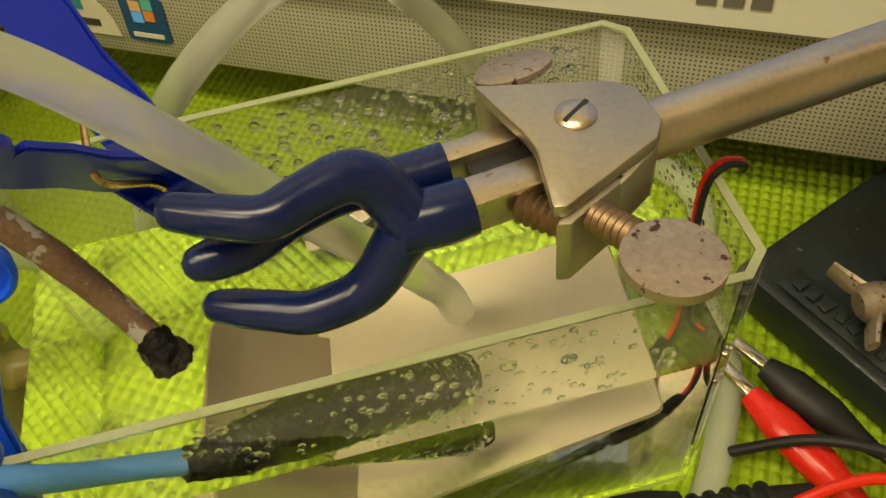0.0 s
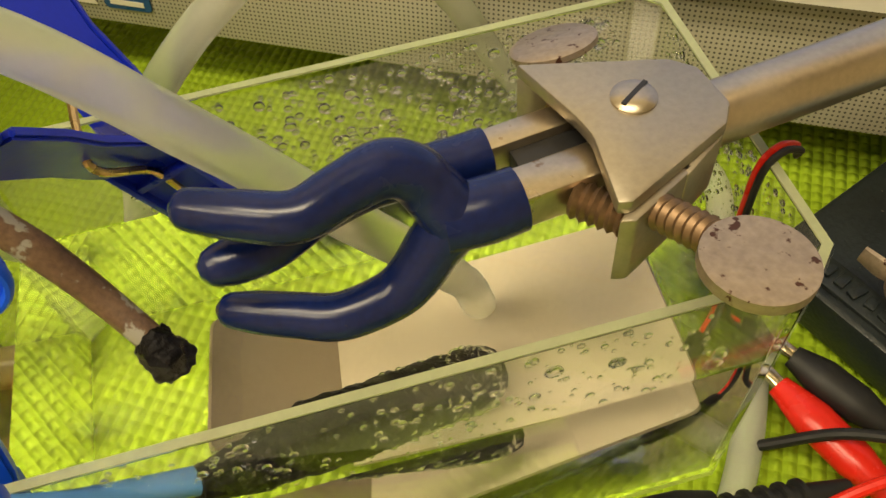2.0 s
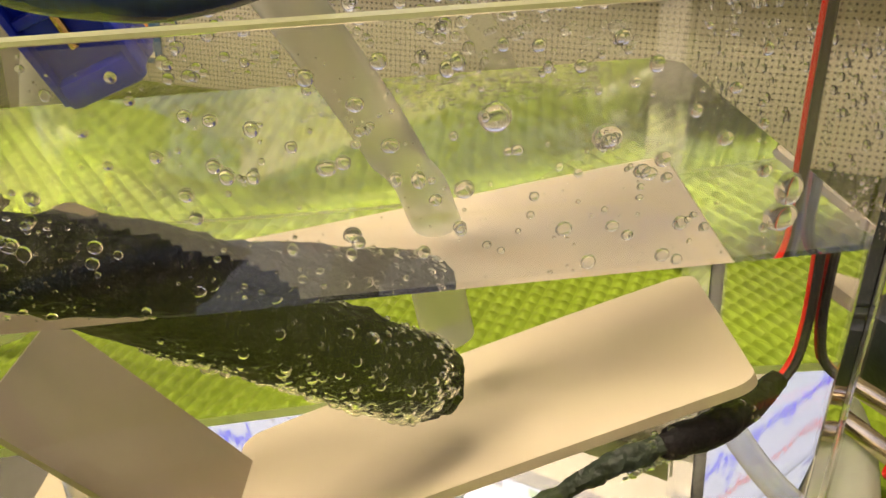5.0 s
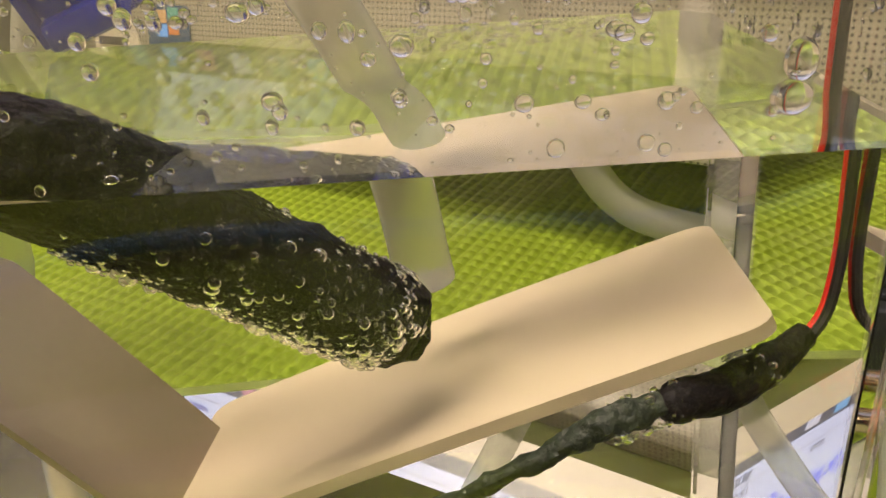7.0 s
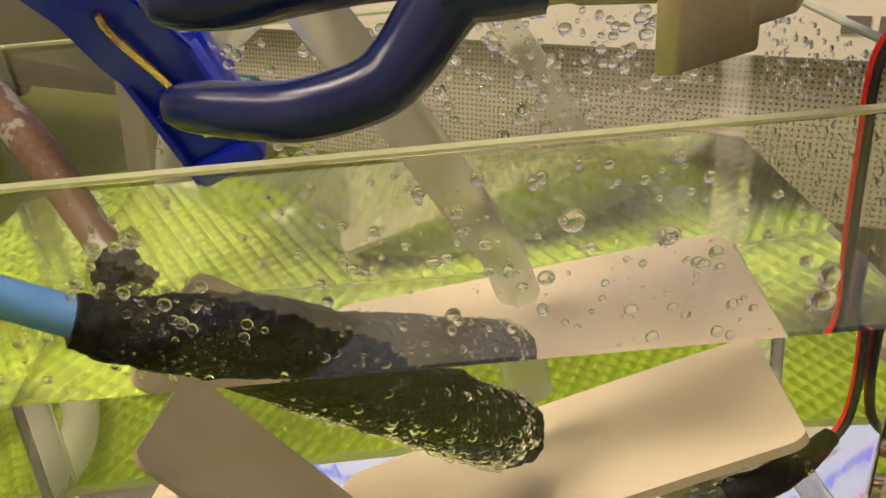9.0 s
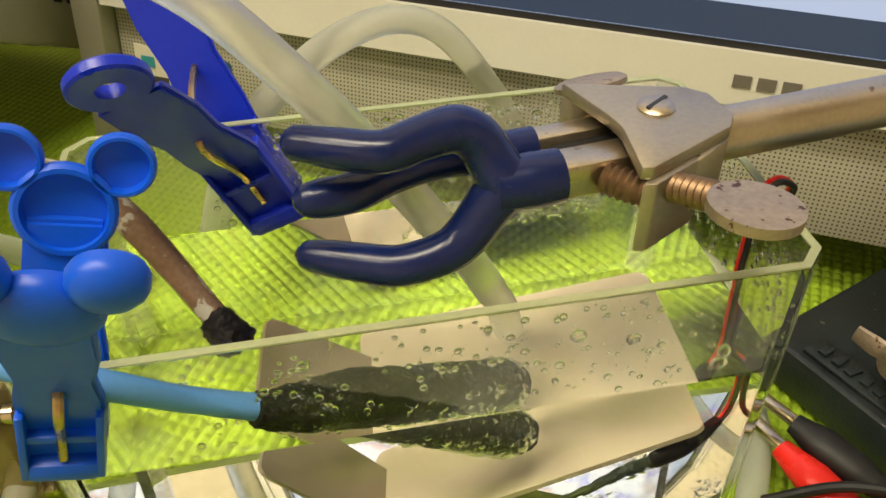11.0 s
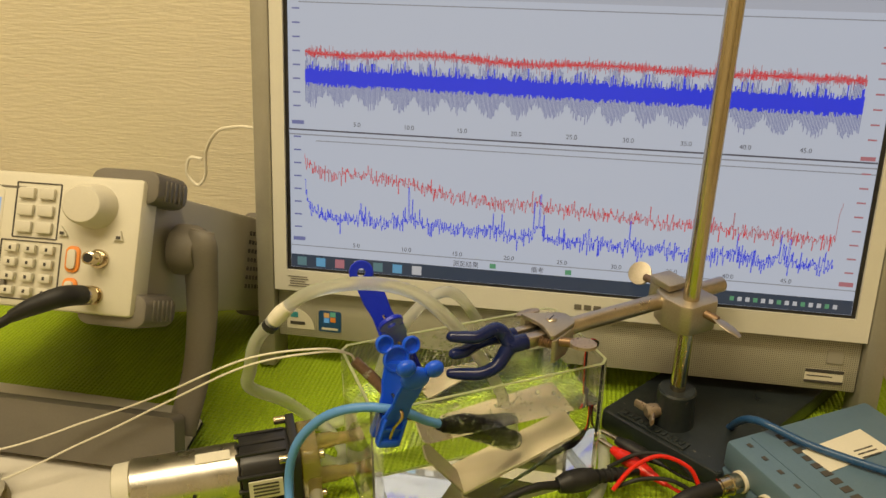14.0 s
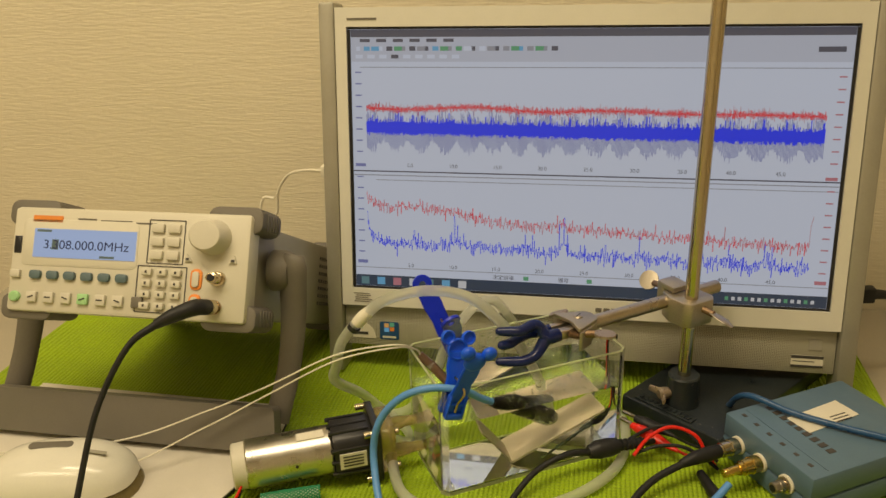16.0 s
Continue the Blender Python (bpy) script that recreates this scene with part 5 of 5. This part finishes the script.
def bnc_jack(parent, m, material="chrome"):
    j = part("socket", lathe([(0, 0.0072), (0.002, 0.0072), (0.0022, 0.0055), (0.0070, 0.0055), (0.0075, 0.0050), (0.0130, 0.0048), (0.0134, 0.0042)], m, 28), material, parent)
    lug = box((0, 0, 0.010), (0.0125, 0.0018, 0.0018))
    bmesh.ops.transform(lug, matrix=m, verts=lug.verts)
    part("lug", lug, material, j)
    core = lathe([(0.0126, 0.0034), (0.0138, 0.0034)], m, 20)
    part("core", core, "dark", j)
    return j


bnc_jack(gen, pose(0.0855, -0.003, -0.0100, 90))
bnc_jack(gen, pose(0.0840, -0.003, -0.0375, 90))
# carrying handle
for sx in (-1, 1):
    part("handle_hub", lathe([(0, 0.021), (0.012, 0.021), (0.018, 0.018)], pose(sx * 0.112, 0.055, 0.004, 0, sx * 90, 0), 36), "rig_grey", gen)
INV = GP.inverted()


def in_gen(bm):
    bmesh.ops.transform(bm, matrix=INV, verts=bm.verts)
    return bm


part("handle_leg", in_gen(sweep([(-0.253, -0.118, 0.200), (-0.2545, -0.122, 0.188), (-0.257, -0.126, 0.14), (-0.264, -0.134, 0.09), (-0.274, -0.152, 0.044)], [0.0095, 0.0140, 0.0125, 0.0115, 0.0120], 14, 6, True, 0.55)), "rig_grey", gen)
part("handle_leg", in_gen(sweep([(-0.515, -0.118, 0.200), (-0.516, -0.122, 0.188), (-0.526, -0.126, 0.14), (-0.540, -0.134, 0.09), (-0.552, -0.152, 0.044)], [0.0095, 0.0140, 0.0125, 0.0115, 0.0120], 14, 6, True, 0.55)), "rig_grey", gen)
part("handle_grip", in_gen(slab([(-0.565, -0.171, 0.0245), (-0.264, -0.171, 0.0245), (-0.268, -0.154, 0.0620), (-0.559, -0.154, 0.0620)], 0.016)), "rig_grey", gen, "broad warm grey handle bar standing on the mat")

pad = thing("mouse_pad", SET @ pose(0, 0, 0.0005), "white mouse pad with a black underside on the mat", "mouse pad")
pad_outline = [(-0.300, -0.075), (-0.291, -0.084), (-0.286, -0.130), (-0.300, -0.205), (-0.330, -0.300), (-0.70, -0.300), (-0.70, -0.060), (-0.316, -0.068)]
part("rubber_back", prism(pad_outline, 0.0, 0.0022, "z"), "rubber", pad)
part("top_sheet", prism([(x - 0.0008, y) for x, y in pad_outline], 0.0024, 0.0034, "z"), "pad", pad)

mouse = thing("computer_mouse", SET @ pose(-0.456, -0.226, 0.004, 0, 0, 12) @ Matrix.Scale(1.32, 4), "glossy white computer mouse with a clear brownish rim", "mouse")


def dome(w, l, h, power=2.2):
    bm = bmesh.new()
    loops = []
    for j in range(9):
        f = j / 8
        s = math.cos(f * math.pi / 2) ** (2 / power)
        z = h * math.sin(f * math.pi / 2) ** (2 / power)
        s = max(s, 0.02)
        loops.append([bm.verts.new((l / 2 * s * math.copysign(abs(math.cos(a)) ** 0.8, math.cos(a)), w / 2 * s * math.copysign(abs(math.sin(a)) ** 0.8, math.sin(a)), z)) for a in [2 * math.pi * i / 36 for i in range(36)]])
    for a, b in zip(loops, loops[1:]):
        for i in range(36):
            bm.faces.new((a[i], a[(i + 1) % 36], b[(i + 1) % 36], b[i]))
    bm.faces.new(loops[0][::-1])
    bm.faces.new(loops[-1])
    return bm


low = dome(0.060, 0.108, 0.018)
part("lower_shell", low, "amber", mouse)
up = dome(0.058, 0.104, 0.025)
bmesh.ops.translate(up, vec=(0, 0, 0.008), verts=up.verts)
part("upper_shell", up, "mouse", mouse)
part("wheel_window", prism(rounded(0.030, 0.007, 0.003, cx=-0.004, cy=0.004), 0.0318, 0.0334, "z", 0.0005), "rig_grey", mouse)
part("print_bar", box((0.030, -0.004, 0.0310), (0.012, 0.003, 0.0008), 0.0, pose(0, 0, 0, 0, 12, 0)), "rig_body", mouse)

gcable = thing("signal_cable", Matrix(), "black coaxial cable plugged into the signal generator", "cable")
j0 = GP @ Vector((0.0840, -0.016, -0.0375))
j1 = GP @ Vector((0.0820, -0.034, -0.0390))
part("plug", lathe([(0, 0.0066), (0.009, 0.0066), (0.010, 0.0060)], along(GP @ Vector((0.0840, -0.008, -0.0375)), j1), 24), "chrome", gcable)
part("boot", sweep([j0, j1, j1 + Vector((-0.014, -0.010, -0.003)), j1 + Vector((-0.026, -0.017, -0.008))], [0.0066, 0.0070, 0.0060, 0.0040], 14, 6), "rubber", gcable)
part("cable", sweep([j1 + Vector((-0.024, -0.016, -0.007)), j1 + Vector((-0.045, -0.032, -0.022)), j1 + Vector((-0.062, -0.060, -0.062)), j1 + Vector((-0.068, -0.090, -0.110)), j1 + Vector((-0.066, -0.120, -0.150)), down(-0.352, -0.37, 0.006), down(-0.345, -0.48, 0.006)], [0.0034, 0.0026, 0.0025, 0.0025, 0.0025, 0.0025, 0.0025], 12, 8), "rubber", gcable)

# ---- pump motor ----
pump = thing("pump_motor", look((-0.284, -0.229, 0.0478), (-0.173, -0.175, 0.0482)) @ pose(0, 0, 0, 0, 180, 0) @ Matrix.Scale(1.16, 4), "steel motor with black pump block and clear pump head", "pump")
part("end_cap", lathe([(0, 0.0150), (0.0010, 0.0168), (0.0100, 0.0172)], None, 40), "rig", pump, "pale wrapped motor end")
part("body", lathe([(0.0100, 0.0176), (0.0110, 0.0184), (0.0720, 0.0184), (0.0730, 0.0176)], None, 48), "motor", pump, "brushed steel motor can")
for a, z in ((-8, 0.046), (32, 0.047)):
    part("can_screw", lathe([(0.0176, 0.0014), (0.0188, 0.0012)], pose(0, 0, z, 0, 0, 0) @ pose(0, 0, 0, 90, 0, a - 90) , 12), "dark", pump)
part("can_label", box((0, 0, 0), (0.0008, 0.007, 0.020)), "label", pump).matrix_basis = pose(-0.0045, 0.0180, 0.058, 0, 0, 104)
blk = part("block", prism(rounded(0.039, 0.039, 0.012), 0.0735, 0.1040, "z", 0.001), "dark", pump, "ribbed black pump block")
for k in range(3):
    part("rib", box((-0.0190, -0.010 + 0.010 * k, 0.086), (0.0030, 0.0022, 0.030), 0.0005), "dark", blk)
    part("rib", box((-0.010 + 0.010 * k, 0.0190, 0.086), (0.0022, 0.0030, 0.030), 0.0005), "dark", blk)
lab = part("block_label", box((0, 0, 0), (0.0008, 0.013, 0.020)), "label", pump, "white printed label")
lab.matrix_basis = pose(-0.0208, 0.0010, 0.087, 0, 0, 180)
for k in range(4):
    part("print_bar", box((0.0006, -0.004 + 0.0026 * k, 0), (0.0004, 0.0010, 0.015)), "line", lab)
part("flange", prism(rounded(0.047, 0.047, 0.006), 0.1030, 0.1085, "z", 0.0008), "dark", pump)
hd = part("pump_head", prism(rounded(0.040, 0.040, 0.008), 0.1088, 0.1200, "z", 0.0015), "amber", pump, "clear amber plastic pump head")
for sx in (-1, 1):
    part("port", lathe([(0, 0.0052), (0.010, 0.0052), (0.012, 0.0042), (0.022, 0.0038)], pose(sx * 0.009, sx * 0.006, 0.1200), 20), "amber", hd)
    for sy in (-1, 1):
        part("screw", lathe([(0, 0.0028), (0.0024, 0.0028), (0.003, 0.002)], pose(sx * 0.015, sy * 0.015, 0.1202), 16), "chrome", hd)
        part("screw", lathe([(0, 0.0026), (0.0080, 0.0026)], pose(sx * 0.0195, sy * 0.0195, 0.0960), 14), "chrome", pump)
for k, mt in ((0, "red"), (1, "rubber")):
    part("wire", sweep([(-0.0150, -0.007 - 0.003 * k, 0.005), (-0.0185, -0.012 - 0.003 * k, 0.001), (-0.021, -0.0185, -0.004 - 0.002 * k), (-0.040, -0.0202, -0.014), (-0.085, -0.0204, -0.030 - 0.006 * k)], 0.0010, 8, 6), mt, pump)

net = thing("net_sleeve", SET @ pose(-0.266, -0.222, 0.0078, 0, 0, 22), "rolled green and white net sleeve on the mat", "net sleeve")
part("core", lathe([(0, 0.0058), (0.050, 0.0058)], pose(0, 0, 0, 0, 90, 0), 24), "label", net)
for k in range(14):
    for sg in (-1, 1):
        pts = []
        for i in range(9):
            a = sg * (i / 8 * 2 * math.pi * 0.9) + k * 2 * math.pi / 14
            pts.append((i / 8 * 0.052, 0.0064 * math.cos(a), 0.0064 * math.sin(a)))
        part("strand", sweep(pts, 0.0006, 5, 3), "mesh_green", net)

# ---- oscilloscope box ----
PB = SET @ pose(0.138, -0.083, 0.0005, 0, 0, -58)
pico = thing("usb_oscilloscope", PB, "blue-grey plastic oscilloscope box with a pale label", "oscilloscope")
part("lower_shell", box((0.054, 0.070, 0.0105), (0.1085, 0.140, 0.021), 0.0025), "pico", pico)
part("upper_shell", box((0.054, 0.070, 0.0335), (0.108, 0.140, 0.0235), 0.003), "pico", pico)
part("top_ridge", box((0.054, 0.020, 0.0455), (0.098, 0.0012, 0.0006)), "pico", pico)
part("paper_label", box((0.042, 0.075, 0.0456), (0.026, 0.062, 0.0006), 0.0, pose(0, 0, 0, 0, 0, 4)), "label", pico, "pale handwritten paper label")
for k in range(3):
    part("print_bar", box((0.046 + 0.004 * k, 0.088, 0.0461), (0.0012, 0.018, 0.0003)), "line", pico)
for k, l in enumerate((0.008, 0.006, 0.006, 0.006, 0.008, 0.006, 0.006, 0.006, 0.006)):
    part("maker_mark", box((0.012 + k * 0.0090, 0.042, 0.0456), (0.0055, 0.0075, 0.0004)), "line", pico)
for k in range(6):
    part("print_bar", box((0.012 + k * 0.016, 0.012, 0.0456), (0.0045, 0.0035, 0.0003)), "line", pico)
JX = (0.022, 0.050, 0.082)
for x in JX:
    col = part("collar", lathe([(0, 0.0085), (0.0022, 0.0085), (0.0026, 0.0078)], pose(x, 0.0002, 0.023, 90), 28), "label", pico, "white plastic collar")
bnc_jack(pico, pose(JX[2], -0.002, 0.023, 90), "steel")


def bnc_plug(name, label, x, shell, boot, run, r):
    t = thing(name, Matrix(), label, "cable")
    d = PB.to_3x3() @ Vector((0, -1, 0))
    p = PB @ Vector((x, -0.003, 0.023))
    m = along(p, p + d)
    part("plug", lathe([(0, 0.0072), (0.004, 0.0076), (0.008, 0.0076), (0.0085, 0.0068), (0.016, 0.0066), (0.0165, 0.0056), (0.020, 0.0054)], m, 28), shell, t)
    if boot:
        part("boot", sweep([p + d * 0.019, p + d * 0.032, p + d * 0.046, p + d * 0.060 + Vector((0, 0, -0.002))], [0.0060, 0.0066, 0.0058, 0.0036], 16, 5), "rubber", t)
        part("cable", sweep([p + d * 0.058 + Vector((0, 0, -0.002)), *run], r, 12, 8), "rubber", t)
    else:
        part("ferrule", lathe([(0.019, 0.0040), (0.034, 0.0038), (0.035, 0.0034)], m, 20), shell, t)
    return t


bnc_plug("probe_cable", "black coaxial cable with a steel plug in the oscilloscope", JX[0], "chrome", True, [down(0.070, -0.155, 0.015), down(0.050, -0.185, 0.007), down(0.040, -0.240, 0.006), down(0.05, -0.34, 0.006)], 0.0032)
bnc_plug("coaxial_plug", "gold-plated plug of the light blue cable", JX[1], "gold", False, [], 0.003)
usbc = thing("usb_cable", SET, "dark blue cable resting over the oscilloscope box", "cable")
part("cable", sweep([(0.150, -0.020, 0.010), (0.160, -0.060, 0.051), (0.200, -0.085, 0.0500), (0.262, -0.110, 0.0500), (0.34, -0.125, 0.046), (0.45, -0.13, 0.010)], 0.0030, 12, 10), "sticker_blue", usbc)
ucab = thing("black_lead", SET, "black lead lying on the mat below the oscilloscope", "cable")
part("cable", sweep([(0.115, -0.125, 0.006), (0.130, -0.165, 0.006), (0.165, -0.215, 0.006), (0.22, -0.29, 0.006)], [0.0040, 0.0065, 0.0065, 0.0050], 12, 8), "rubber", ucab)

# ---- black plug, crocodile clips and their leads ----
bp = thing("barrel_plug", Matrix.Translation((0.009, 0.012, 0)) @ SET, "black moulded plug with a ribbed neck and cable on the mat", "plug")
part("shell", sweep([(0.006, -0.140, 0.020), (0.014, -0.136, 0.021), (0.024, -0.131, 0.021), (0.032, -0.127, 0.021)], [0.0060, 0.0086, 0.0088, 0.0070], 18, 6), "rubber", bp)
for k in range(5):
    f = k / 4
    part("neck_rib", lathe([(0, 0.0042), (0.0008, 0.0056), (0.0022, 0.0056), (0.003, 0.0042)], along((0.034 + 0.018 * f, -0.126 + 0.010 * f, 0.021 - 0.003 * f), (0.044 + 0.018 * f, -0.120 + 0.010 * f, 0.0195 - 0.003 * f)), 18), "rubber", bp)
part("neck", sweep([(0.032, -0.127, 0.021), (0.054, -0.115, 0.018), (0.066, -0.108, 0.016)], [0.0046, 0.0040, 0.0026], 14, 5), "rubber", bp)
part("cable", sweep([(0.008, -0.139, 0.020), (-0.014, -0.152, 0.024), (-0.040, -0.172, 0.018), (-0.060, -0.205, 0.007), (-0.070, -0.26, 0.0055), (-0.06, -0.36, 0.0055)], [0.0034, 0.0030, 0.0028, 0.0028, 0.0028, 0.0028], 12, 8), "rubber", bp)


def croc(name, material, a, b, lift, label):
    t = thing(name, Matrix.Translation((0.009, 0.013, 0)) @ SET, label, "clip", "crocodile clips")
    a, b = Vector(a), Vector(b)
    q = [a.lerp(b, f) for f in (0, 0.25, 0.55, 0.82, 1.0)]
    part("sleeve", sweep(q, [0.0040, 0.0068, 0.0066, 0.0036, 0.0022], 16, 6, True, 0.8), material, t)
    part("jaw", box(a - (b - a).normalized() * 0.006 + Vector((0, 0, 0.001)), (0.004, 0.016, 0.003), 0.0008, (b - a).to_track_quat("Y", "Z").to_matrix().to_4x4()), "chrome", t)
    return t


r1 = croc("crocodile_clip", "red", (0.047, -0.080, 0.012), (0.088, -0.113, 0.0095), 0, "red sleeved crocodile clip lying on the mat")
part("lead", sweep([(0.086, -0.111, 0.0095), (0.100, -0.118, 0.008), (0.120, -0.118, 0.006)], 0.0014, 10, 6), "red", r1)
b1 = croc("crocodile_clip", "rubber", (0.050, -0.070, 0.014), (0.086, -0.089, 0.0095), 0, "black sleeved crocodile clip lying on the mat")
part("lead", sweep([(0.084, -0.088, 0.0095), (0.102, -0.098, 0.007), (0.125, -0.105, 0.006)], 0.0013, 10, 6), "rubber", b1)
for k, (mt, pts, lb) in enumerate((
        ("red", [(0.056, -0.118, 0.014), (0.070, -0.104, 0.026), (0.090, -0.094, 0.032), (0.112, -0.096, 0.026), (0.122, -0.104, 0.012), (0.130, -0.112, 0.005)], "red flexible test lead arching over the mat"),
        ("rubber", [(0.058, -0.113, 0.013), (0.078, -0.106, 0.018), (0.100, -0.104, 0.018), (0.120, -0.108, 0.010), (0.132, -0.116, 0.005)], "black flexible test lead lying over the mat"),
        ("rubber", [(0.052, -0.086, 0.008), (0.075, -0.082, 0.022), (0.100, -0.084, 0.024), (0.122, -0.096, 0.010), (0.133, -0.104, 0.005)], "black flexible test lead lying over the mat"))):
    t = thing("test_lead", SET, lb, "cable", "test leads")
    part("wire", sweep(pts, 0.0017, 10, 8), mt, t)
